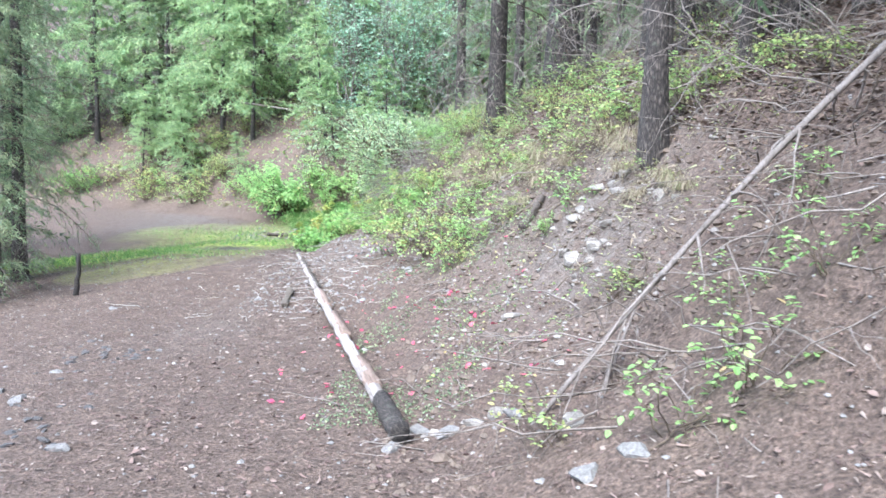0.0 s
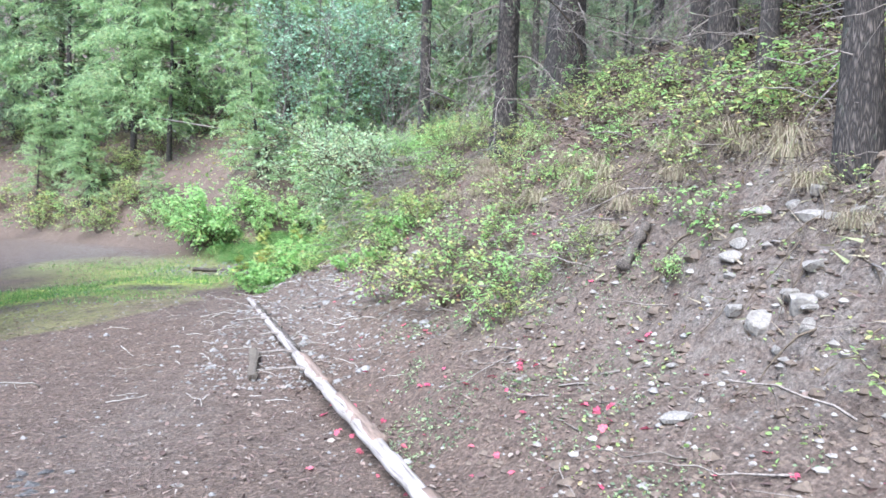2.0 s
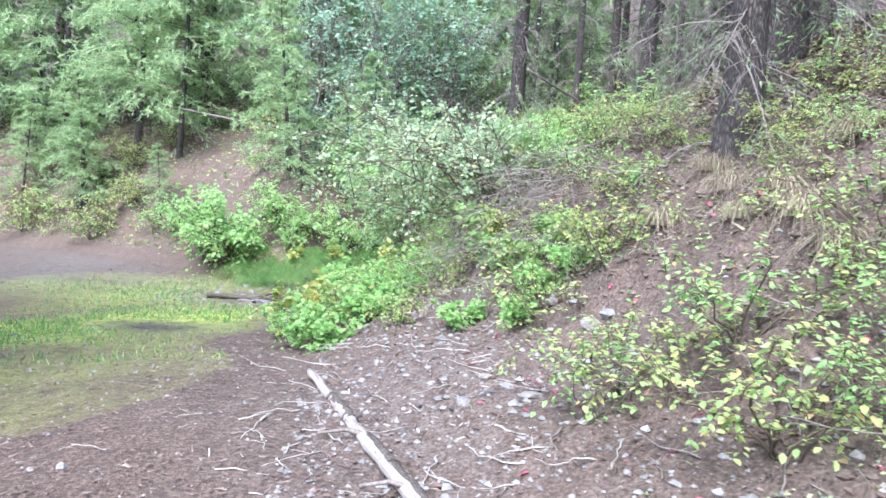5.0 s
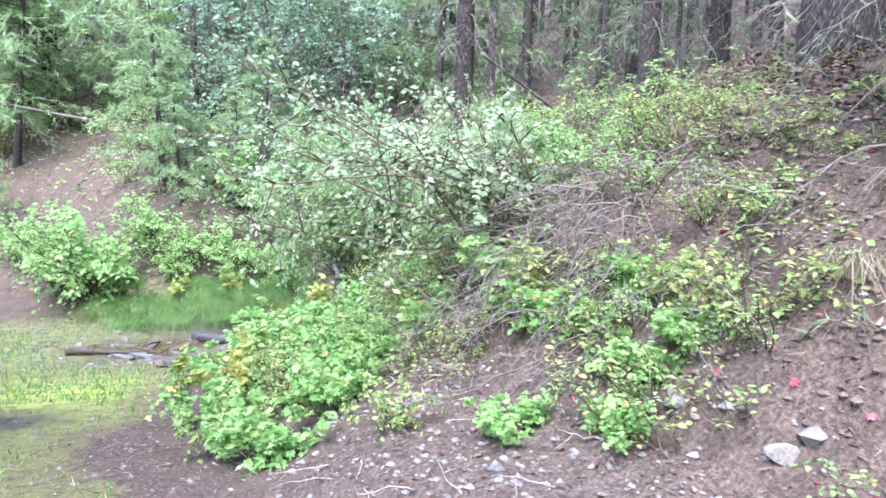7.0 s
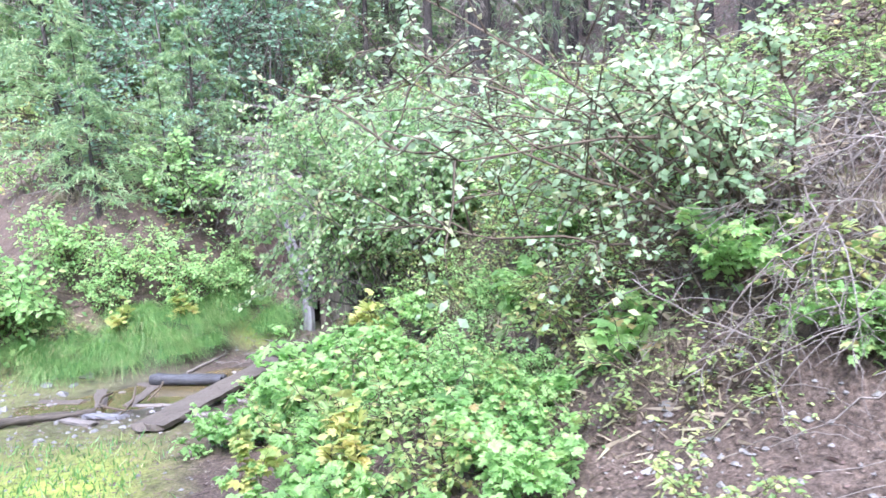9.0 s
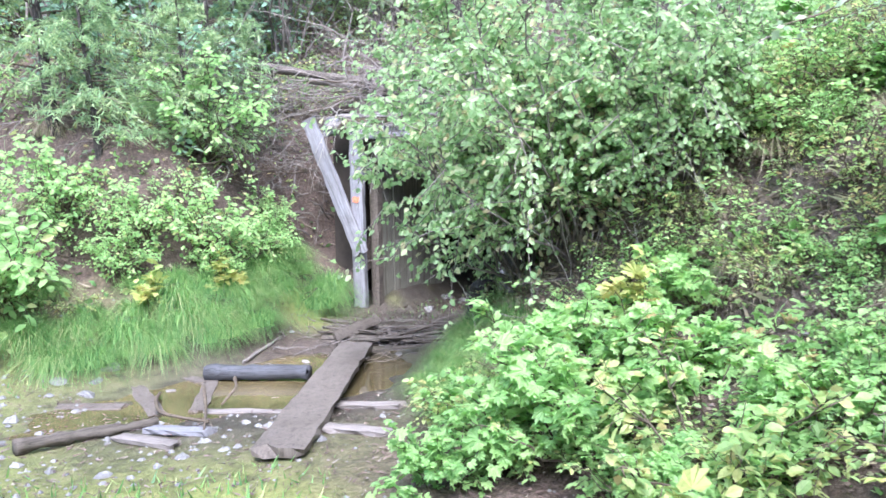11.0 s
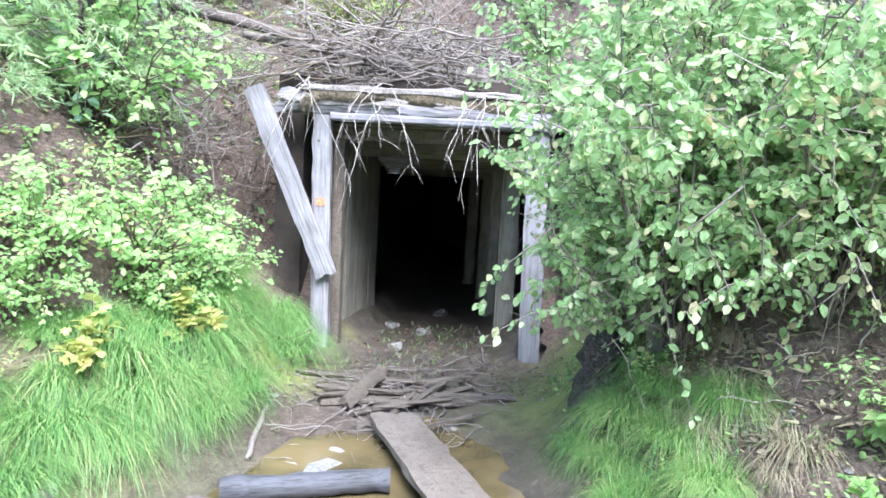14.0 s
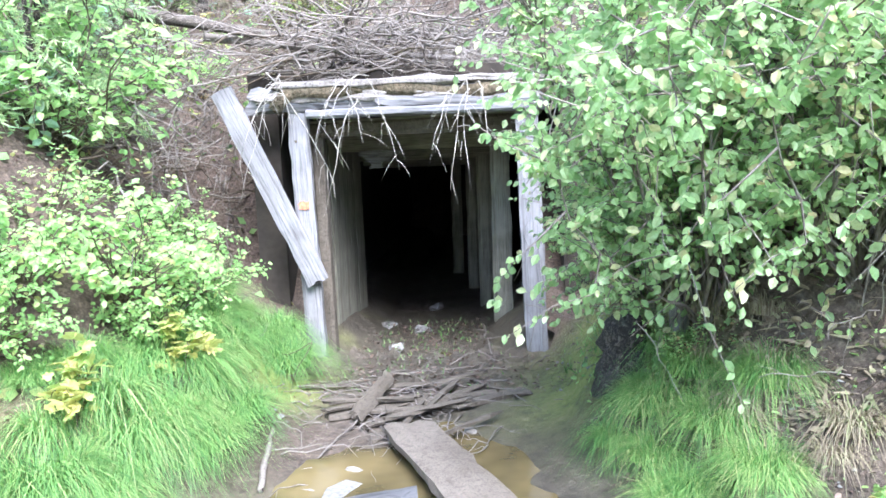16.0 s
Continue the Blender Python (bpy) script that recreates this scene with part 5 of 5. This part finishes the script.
def rock_mesh(seed, mat, flat=0.65, sub=2):
    r = np.random.default_rng(seed)
    bm = bmesh.new()
    bmesh.ops.create_icosphere(bm, subdivisions=sub, radius=1.0)
    dirs = normed(r.standard_normal((11, 3)))
    cut = r.uniform(0.35, 0.75, 11)
    for v in bm.verts:
        p = np.array(v.co)
        for d, c in zip(dirs, cut):
            e = p @ d - c
            if e > 0:
                p = p - d * e
        p = p * (1 + 0.12 * noise.noise(Vector(p * 3.1) + Vector((seed, 0, 0))))
        v.co = Vector((p[0] * 1.2, p[1] * 0.9, p[2] * flat))
    me = bpy.data.meshes.new("rock")
    bm.to_mesh(me)
    bm.free()
    me.materials.append(mat)
    return me


rocks = [rock_mesh(k, ROCK if k < 3 else ROCK_PALE if k < 6 else ROCK_DARK, 0.55 + 0.1 * (k % 3) if k < 6 else 0.35) for k in range(9)]


def stone(x, y, size, k, rz=0.0, label="grey angular stone on the ground", tip=0.0):
    d, w = depth_width(x, y)
    base = 0.0 if d > -0.05 and abs(w) < 0.9 else float(height(x, y))
    ob = new("stone", rocks[k])
    ob.matrix_world = pose(x, y, base - size * (0.02 if size < 0.09 else 0.18 if y < 4 or y > 15 else 0.30), tip, tip * 0.5, rz) @ Matrix.Diagonal((size, size, size, 1))
    return tagged(ob, label=label, category="stone", group="stones")


for x, y, s, k, lab in (
        (0.74, 3.30, 0.13, 0, "grey flat stone by the log's end"), (0.60, 3.34, 0.10, 1, "blue-grey stone by the log's end"), (0.92, 3.28, 0.09, 4, "pale stone by the log's end"),
        (1.02, 3.22, 0.08, 5, "pale stone by the log's end"), (1.12, 3.12, 0.08, 0, ""), (1.42, 2.72, 0.11, 3, "pale stone at the foot of the bank"), (1.38, 2.15, 0.11, 1, "grey block at the foot of the bank"),
        (1.58, 2.15, 0.09, 2, ""), (0.45, 3.15, 0.08, 2, ""), (1.22, 4.60, 0.11, 4, ""), (1.76, 4.50, 0.11, 5, "white rock in the slope"),
        (1.85, 4.7, 0.19, 3, "pale weathered boulder in the eroded slope"), (2.08, 4.98, 0.21, 4, "pale weathered boulder in the eroded slope"), (1.68, 4.78, 0.17, 5, ""), (1.97, 5.35, 0.21, 3, "pale weathered boulder in the eroded slope"), (2.25, 4.55, 0.13, 5, ""), (1.62, 4.95, 0.10, 3, "pale rock in the eroded slope"), (1.95, 4.75, 0.13, 4, "pale rock in the eroded slope"), (1.80, 5.25, 0.08, 5, ""), (2.10, 5.05, 0.10, 3, ""), (1.55, 5.65, 0.07, 4, ""),
        (1.85, 5.70, 0.08, 5, ""), (-0.05, 10.25, 0.11, 3, ""), (0.15, 10.2, 0.13, 4, ""), (0.25, 9.6, 0.10, 5, ""), (-0.45, 9.4, 0.09, 3, ""), (-0.62, 9.15, 0.08, 0, ""), (-0.25, 9.0, 0.09, 4, ""),
        (-2.52, 17.62, 0.07, 3, "white stone in the stream"), (-2.82, 18.28, 0.13, 0, "grey stone on the stream's bank"), (-2.95, 18.05, 0.12, 1, ""), (-3.05, 17.8, 0.11, 2, ""), (-3.2, 18.1, 0.13, 0, ""),
        (-1.35, 17.95, 0.08, 5, "pale stone lying in the pool"), (-1.57, 17.84, 0.27, 0, "blue-grey rock behind the charred log"), (-0.98, 17.48, 0.075, 3, "white stone beside the plank"), (-2.83, 18.21, 0.09, 4, "white stone at the stream's edge"), (-1.85, 17.35, 0.09, 1, ""), (-1.95, 17.05, 0.10, 3, ""), (-0.55, 17.75, 0.07, 4, ""),
        (0.75, 19.45, 0.13, 1, "dark stone on the tunnel floor"), (1.45, 19.70, 0.15, 1, "grey stone on the tunnel floor"), (1.45, 20.15, 0.15, 0, "grey stone on the tunnel floor"), (2.5, 20.35, 0.12, 2, "grey stone on the tunnel floor"), (-1.17, 5.16, 0.045, 4, ""), (-1.77, 5.40, 0.05, 0, ""), (-0.39, 4.80, 0.045, 5, ""),
        (-1.45, 3.05, 0.08, 0, ""), (-2.3, 4.7, 0.12, 2, ""), (-2.5, 4.2, 0.11, 1, ""), (-2.2, 4.0, 0.10, 2, ""), (-2.7, 3.9, 0.12, 0, ""), (-2.9, 7.1, 0.12, 1, "")):
    stone(x, y, s * (1.05 if y < 3.5 else 0.78), k, 360 * rng.random(), lab or "grey angular stone on the ground", rng.uniform(-15, 15))

# heaps of dark flat stones on the trail's far side, and chips strewn by the log's tip
r_ = np.random.default_rng(64)
for cx, cy, n, sp in ((-2.22, 5.15, 34, 0.26), (-1.95, 3.45, 26, 0.26), (-0.75, 9.6, 14, 0.40), (1.78, 4.95, 16, 0.30)):
    for k in range(n):
        pale = cx > 1
        stone(cx + sp * r_.normal(), cy + 1.3 * sp * r_.normal(), r_.uniform(0.03, 0.075) if pale else r_.uniform(0.02, 0.06), int(r_.integers(3, 6) if pale else r_.integers(6, 9)), r_.uniform(0, 360),
              "pale broken rock in the eroded slope" if pale else "dark flat stone lying on the trail", r_.uniform(-25, 25))

stub = bent((0, 0, -0.15), (0.02, -0.05, 1), 0.46, 0.0, 9, 0.06)
old_stump = new("tree_stump")
old_stump.matrix_world = pose(-0.24, 16.92, float(height(-0.24, 16.92)))
tagged(old_stump, "dark rotten stump among grass under the tall shrub", "stump")
part("trunk", tube_mesh("trunk", [(stub, np.array((0.20, 0.18, 0.16, 0.14, 0.13, 0.125, 0.12, 0.11, 0.06)))], BARK, 12, 0.10), old_stump)
thing("log_end", log_mesh(14, 0.36, 0.036, 0.030, BARK_PALE, 10, 0.16, 0.03, 12), lay((1.40, 5.98), (1.72, 6.12), -0.02)[0], label="short weathered log end lying in the slope", category="log")

stub = bent((0, 0, -0.05), (0.05, 0, 1), 0.55, 0.0, 8, 0.1)
ob = new("dead_stub", tube_mesh("dead_stub", [(stub, np.linspace(0.035, 0.022, 8))], BARK, 8, 0.12))
ob.matrix_world = pose(-3.86, 8.17, float(height(-3.86, 8.17)))
tagged(ob, "short dead stub standing at the trail's edge", "stump")

# brush heaped over the portal and on the slopes
def brush(name, cx, cy, n, spread, rise, length, mat, seed, label, flat=0.25, aim=None, droop=0.15, twig=4, thick=1.0):
    global rng
    keep, rng = rng, np.random.default_rng(seed)
    paths = []
    for i in range(n):
        x, y = cx + rng.normal() * spread[0], cy + rng.normal() * spread[1]
        z = float(height(x, y)) + rng.uniform(0, rise)
        d, w = depth_width(x, y)
        if 0 < d < 3.3 and abs(w) < 1.1:
            z = max(z, 2.24 + 0.1 * d + rng.uniform(0, rise))
        way = rng.standard_normal(3) * np.array((1, 1, flat)) if aim is None else np.array(aim) + rng.standard_normal(3) * np.array((0.45, 0.45, flat))
        L = length * rng.uniform(0.5, 1.3)
        p = bent((x, y, z), way, L, droop * rng.uniform(-0.2, 1.4), 8, 0.22)
        rad = rng.uniform(0.003, 0.008) * thick
        paths.append((p, np.linspace(rad, 0.002, 8)))
        for j in range(twig):
            q, dd_ = along(p, np.array([rng.uniform(0.2, 0.95)]))
            tw = bent(q[0], dd_[0] * 0.6 + rng.standard_normal(3) * 0.6, L * rng.uniform(0.15, 0.4), 0.2, 5, 0.25)
            paths.append((tw, np.linspace(rad * 0.45, 0.0012, 5)))
    def clear(p):
        pd, pw = depth_width(p[:, 0], p[:, 1])
        return not (rise > 0.1 and np.any((pd > -1.2) & (pd < 3.3) & (np.abs(pw) < 1.45) & (p[:, 2] < 2.12)))

    paths = [q for q in paths if clear(q[0])]
    ob = tagged(new(name, tube_mesh(name, paths, mat, 3)), label, "brush", kind="stuff")
    rng = keep
    return ob


brush("brush_pile", 0.75, 19.6, 420, (0.65, 0.5), 0.40, 1.3, TWIG, 101, "grey dead branches heaped over the mine entrance", 0.4, thick=1.7)
brush("brush_pile", -0.25, 20.75, 130, (0.5, 0.45), 0.6, 1.3, TWIG, 102, "dark dead branches on the bank beside the mine", 0.4, thick=1.7)
brush("brush_pile", -1.0, 21.2, 130, (0.6, 0.45), 0.9, 1.4, TWIG, 112, "dark tangled dead branches above the bank", 0.5, thick=1.6)
for seed_, w_ in ((103, -0.42), (113, 0.42), (123, -0.95)):
    q_ = in_portal(-0.12, w_, 2.16)
    rng = np.random.default_rng(seed_)
    paths_ = []
    for k in range(5):
        main = bent(q_ + rng.normal(0, 0.06, 3), (-0.25 * AXIS[0] + 0.25 * rng.normal(), -0.25 * AXIS[1] + 0.25 * rng.normal(), 0.05 - 0.3 * rng.random()), rng.uniform(0.35, 0.6), 0.9, 8, 0.2)
        paths_.append((main, np.linspace(0.005, 0.0018, 8)))
        for j in range(5):
            q, dd_ = along(main, np.array([rng.uniform(0.2, 0.95)]))
            paths_.append((bent(q[0], dd_[0] * 0.6 + rng.standard_normal(3) * 0.5, rng.uniform(0.08, 0.22), 0.6, 5, 0.2), np.linspace(0.0025, 0.001, 5)))
    tagged(new("hanging_twig", tube_mesh("hanging_twig", paths_, PALE_TWIG, 4)), "bare pale twig hanging over the mine's lintel", "branch", "hanging twigs")
brush("dry_twigs", -0.45, 18.4, 150, (0.45, 0.35), 0.03, 0.5, TWIG, 104, "thin wet sticks washed up before the mine", 0.04, None, 0.0, 2)
brush("brush_pile", 0.22, 11.4, 120, (0.28, 0.42), 0.25, 0.75, TWIG, 105, "bare roots and dead twigs hanging from the bank", 0.35, (-0.5, -0.2, -0.3), 0.3, 6, thick=0.9)
brush("hanging_roots", 1.95, 6.2, 70, (0.25, 1.5), 0.05, 0.45, STEM, 114, "bare roots hanging from the eroded crest", 0.3, (-0.7, -0.1, -0.5), 0.5, 2)
brush("thicket", 3.6, 4.2, 90, (0.7, 1.2), 0.8, 1.2, TWIG, 115, "tangle of thin dead branches under the trees", 0.7, None, 0.1, 4)
brush("thicket", 5.2, 3.4, 90, (1.0, 1.2), 0.9, 1.4, TWIG, 116, "tangle of thin dead branches under the trees", 0.7, None, 0.1, 4)
brush("dry_twigs", 3.2, 5.6, 90, (0.8, 1.6), 0.06, 0.8, TWIG, 117, "dead twigs lying under the trees", 0.15, None, 0.0, 2)
brush("dry_twigs", 0.6, 10.6, 40, (0.4, 0.5), 0.2, 0.7, TWIG, 106, "dead twigs along the bank's crest", 0.25)
brush("dry_twigs", 2.1, 3.0, 80, (0.55, 0.7), 0.25, 0.9, TWIG, 107, "dead grey twigs lying on the bank", 0.25)
brush("dry_twigs", 1.2, 7.0, 150, (0.6, 1.6), 0.02, 0.5, TWIG, 108, "dead twigs strewn over the slope", 0.1, None, 0.0, 1)
brush("dry_twigs", -1.0, 8.9, 150, (0.6, 1.1), 0.01, 0.33, PALE_TWIG, 109, "pale broken sticks strewn by the log", 0.04, None, 0.0, 1)
brush("dry_twigs", 0.2, 15.75, 80, (0.35, 0.4), 0.05, 0.6, PALE_TWIG, 119, "pale dead stems standing under the tall shrub", 0.5, (0, 0, 0.8), 0.2, 3)
brush("dry_twigs", 0.9, 16.6, 60, (0.5, 0.5), 0.2, 0.7, TWIG, 110, "dead stems under the tall shrub", 0.4)
brush("brush_pile", -0.1, 20.1, 170, (0.7, 0.5), 0.45, 1.2, STEM, 118, "dark dead twigs tangled over the mine's roof", 0.4, thick=1.6)
m, L = lay((-0.75, 20.75, 2.75), (1.0, 19.35, 2.42))
thing("dead_branch", log_mesh(15, L, 0.05, 0.03, BARK_PALE, 8, 0.08, 0.03, 16), m, label="thick dead branch lying over the mine's roof", category="branch")
m, L = lay((-0.2, 20.5, 2.60), (0.95, 18.75, 2.32))
thing("dead_branch", log_mesh(16, L, 0.035, 0.02, TWIG, 8, 0.08, 0.03, 16), m, label="dead branch lying over the mine's roof", category="branch")
m, L = lay((-6.2, 24.0, 3.55), (-2.6, 24.6, 3.15))
thing("fallen_snag", log_mesh(17, L, 0.032, 0.018, TWIG, 8, 0.08, 0.02, 16), m, label="grey fallen trunk propped on the far bank", category="log")
m, L = lay((0.85, 15.3, 3.5), (3.2, 17.6, 2.9))
thing("fallen_snag", log_mesh(18, L, 0.02, 0.012, TWIG, 8, 0.08, 0.02, 16), m, label="thin dead trunk leaning among the trees", category="log")
plank_thing("stub_post", (-0.19, 16.61), (-0.18, 16.63), 0.09, 0.07, GREY_WOOD, 99, z=(0.10, 0.98), label="short broken grey post in the bank", category="post")

r_ = np.random.default_rng(61)
for k in range(13):
    x, y = ((4.5, 7.0), (5.0, 11.0), (4.0, 14.5), (6.0, 17.5), (3.0, 22.5), (7.5, 14.0), (-1.0, 26.0), (-7.0, 28.0), (5.5, 23.0), (4.0, 25.5), (7.0, 27.0), (2.5, 29.0), (8.5, 21.5))[k]
    brush("thicket", x, y, 110, (1.5, 1.7), 0.9, 1.5, TWIG, 120 + k, "tangle of thin dead branches in the wood", 0.7, None, 0.1, 4)

# ---- litter ----
def scatter(n, seed, x0, x1, y0, y1, keep_bank=None):
    r = np.random.default_rng(seed)
    x, y = r.uniform(x0, x1, n), r.uniform(y0, y1, n)
    d, w = depth_width(x, y)
    s = bank_distance(x, y)
    ok = ~((d > -0.1) & (d < 3.4) & (np.abs(w) < 1.15)) & (s < 9) & (s > -7)
    pool = ((x + 1.45) / 1.6) ** 2 + ((y - 17.62) / 1.0) ** 2 < 1
    ok &= ~(pool & (s < 0.1))
    return x[ok], y[ok], s[ok], r


def litter(name, n, seed, size, mat, shape, label, area=(-6.0, 4.5, 0.5, 21.0), tilt=0.35, least=-9.0, patch=0.0):
    x, y, s, r = scatter(n, seed, *area)
    ok = (s > least) & (waves(x, y, 1.9, seed) + 0.6 * waves(x, y, 5.3, 3.0) > (patch or -9.0))
    x, y = x[ok], y[ok]
    P = np.stack([x, y, height(x, y) + 0.006 + 0.012 * r.random(len(x))], -1)
    a = r.uniform(0, 2 * np.pi, len(x))
    D = np.stack([np.cos(a), np.sin(a), r.normal(0, tilt * 0.5, len(x))], -1)
    N = np.array([0, 0, 1.0]) + r.standard_normal((len(x), 3)) * tilt
    V, F = leaves(shape, P, D, N, size * r.uniform(0.4, 1.3, len(x)))
    return tagged(new(name, mesh_from(name, V, F, mat)), label, "litter", kind="stuff")


litter("leaf_litter", 46000, 201, 0.019, LITTER, "small", "dry brown and tan fallen leaves")
litter("leaf_litter", 5500, 202, 0.040, LITTER, "oval", "curled pale fallen leaves on the slope", (-1.5, 3.5, 1.0, 18.0), 0.6)
litter("needle_litter", 60000, 203, 0.055, LITTER, "needle", "fallen conifer needles and bark scraps")
# needle duff laid thick and dark, so its colour carries the slope's tree shade
litter("needle_carpet", 90000, 216, 0.048, DUFF, "small", "brown needle duff, darkened to stand for shade under the trees", (1.6, 9.5, 0.0, 13.0), 0.4, 2.1)
litter("needle_carpet", 30000, 217, 0.07, DUFF, "needle", "brown needle duff, darkened to stand for shade under the trees", (1.6, 9.5, 0.5, 16.0), 0.5, 2.2)
litter("red_leaves", 190, 204, 0.042, RED, "lobed", "scattered small red fallen leaves", (-0.6, 1.6, 3.5, 11.0), 0.5)
litter("ground_cover", 13000, 205, 0.024, NEEDLE, "small", "low dark green ground cover on the slope's foot", (-0.1, 1.5, 3.4, 8.8), 0.9, -9.0, 0.22)
litter("ground_cover", 4200, 214, 0.022, NEEDLE, "small", "low green creeping plants at the slope's foot", (0.0, 1.4, 3.6, 6.9), 0.9, 0.05, 0.12)
litter("red_leaves", 16, 218, 0.045, RED, "lobed", "small red leaves among the creeping plants", (0.2, 1.1, 4.3, 6.4), 0.6)
litter("ground_cover", 5000, 206, 0.026, YELLOW, "oval", "low yellow-green seedlings on the crest", (0.6, 3.6, 4.0, 15.0), 0.9)
litter("ground_cover", 5000, 207, 0.04, BRIGHT, "oval", "low green plants beside the stream", (-2.6, 0.8, 12.0, 17.6), 0.9, 0.05)


r = np.random.default_rng(215)
for n, mat, shape, size, lab in ((450, GRASS, "needle", 0.05, "sparse short grass on the wet floor before the mine"), (1800, DUFF, "small", 0.035, "dark sodden leaves and chips on the mine's floor")):
    dd, ww = r.uniform(-1.0, 1.6, n), r.normal(0, 0.42, n)
    dd = dd[np.abs(ww) < 0.85]
    ww = ww[np.abs(ww) < 0.85]
    P = np.array([in_portal(a, b, 0.0) for a, b in zip(dd, ww)])
    P[:, 2] = np.where(dd > -0.05, 0.0, height(P[:, 0], P[:, 1])) + 0.008
    up = 1.0 if shape == "needle" else 0.1
    D = np.stack([r.normal(0, 0.6, len(dd)), r.normal(0, 0.6, len(dd)), up + 0 * dd], -1)
    V, F = leaves(shape, P, D, np.array([0, 0, 1.0]) + r.standard_normal((len(dd), 3)) * 0.6, size * r.uniform(0.4, 1.2, len(dd)))
    tagged(new("floor_litter", mesh_from("floor_litter", V, F, mat)), lab, "litter", kind="stuff")
litter("dry_grass", 20000, 211, 0.11, DRY, "needle", "flattened dry grass and stalks on the slope", (-0.8, 3.5, 11.5, 18.0), 0.9, 0.3)
litter("leaf_litter", 7000, 213, 0.045, DRY, "oval", "pale dry fallen leaves on the slope by the mine", (-1.2, 2.0, 12.3, 17.4), 0.7, 0.2)
litter("dry_grass", 5000, 212, 0.09, DRY, "needle", "flattened dry grass along the bank's crest", (0.4, 4.0, 3.5, 12.0), 0.9, 1.2)
litter("far_undergrowth", 14000, 208, 0.10, YELLOW, "small", "low yellow-green growth on the far bank", (-14.0, 5.0, 18.8, 34.0), 1.0, 0.4)
litter("far_undergrowth", 14000, 209, 0.12, DRY, "needle", "dry grass and weeds on the far bank", (-14.0, 8.0, 18.8, 34.0), 1.2, 0.2)
litter("far_undergrowth", 9000, 210, 0.09, GREEN, "small", "low green growth on the far bank", (-14.0, 5.0, 18.8, 34.0), 1.0, 0.4)


def pebbles(n, seed, size, area, mat, label):
    x, y, s, r = scatter(n, seed, *area)
    t = np.array([(1, 0, 0), (0.45, 0.8, 0.1), (-0.5, 0.75, 0), (-1, 0, 0.1), (-0.45, -0.8, 0), (0.5, -0.75, 0.1), (0.4, 0.1, 0.55), (-0.35, -0.1, 0.6), (0, 0, -0.9)], float)
    f = np.array([(0, 1, 6), (1, 2, 6), (2, 7, 6), (2, 3, 7), (3, 4, 7), (4, 5, 7), (5, 6, 7), (5, 0, 6), (1, 0, 8), (2, 1, 8), (3, 2, 8), (4, 3, 8), (5, 4, 8), (0, 5, 8)])
    sz = size * r.lognormal(0, 0.45, len(x))
    a = r.uniform(0, 6.28, len(x))
    ca, sa = np.cos(a)[:, None], np.sin(a)[:, None]
    j = t[None] * (1 + 0.25 * r.standard_normal((len(x), 9, 3)) * 0.6)
    V = np.stack([j[..., 0] * ca - j[..., 1] * sa, j[..., 0] * sa + j[..., 1] * ca, j[..., 2]], -1) * sz[:, None, None] + np.stack([x, y, height(x, y) - 0.05 * sz], -1)[:, None]
    F = f[None] + (np.arange(len(x)) * 9)[:, None, None]
    return tagged(new("pebbles", mesh_from("pebbles", V.reshape(-1, 3), F.reshape(-1, 3), mat)), label, "gravel", kind="stuff")


pebbles(5000, 305, 0.016, (0.3, 3.6, 2.5, 12.0), CLOD, "dark clods of earth on the slope")
pebbles(600, 306, 0.020, (0.6, 3.2, 3.5, 11.0), CLOD, "dark clods of earth on the slope")
pebbles(7000, 301, 0.009, (-5.0, 4.0, 1.0, 19.0), ROCK, "small grey stones on the trail and slope")
pebbles(1800, 302, 0.012, (0.6, 2.8, 3.2, 10.8), ROCK_PALE, "pale broken stones on the eroded slope")
pebbles(1600, 303, 0.014, (-1.6, 0.4, 7.0, 12.0), ROCK, "small grey stones by the log's tip")
pebbles(350, 304, 0.020, (-4.2, -1.8, 15.8, 18.6), ROCK, "small wet stones in the stream")

# short grass of the mossy band
x, y, s, r = scatter(90000, 401, -8.5, 0.9, 11.0, 19.4)
mo, ba, mu = zones(x, y)
ok = (r.random(len(x)) < mo * 0.8 - 0.12) & (mu < 0.35)
x, y = x[ok], y[ok]
n = len(x)
D = np.stack([r.normal(0, 0.5, n), r.normal(0, 0.5, n), np.ones(n)], -1)
V, F = leaves("needle", np.stack([x, y, height(x, y) - 0.005], -1), D, r.standard_normal((n, 3)), r.uniform(0.03, 0.09, n))
tagged(new("short_grass", mesh_from("short_grass", V, F, GRASS)), "short bright green grass and moss across the trail", "grass", kind="stuff")
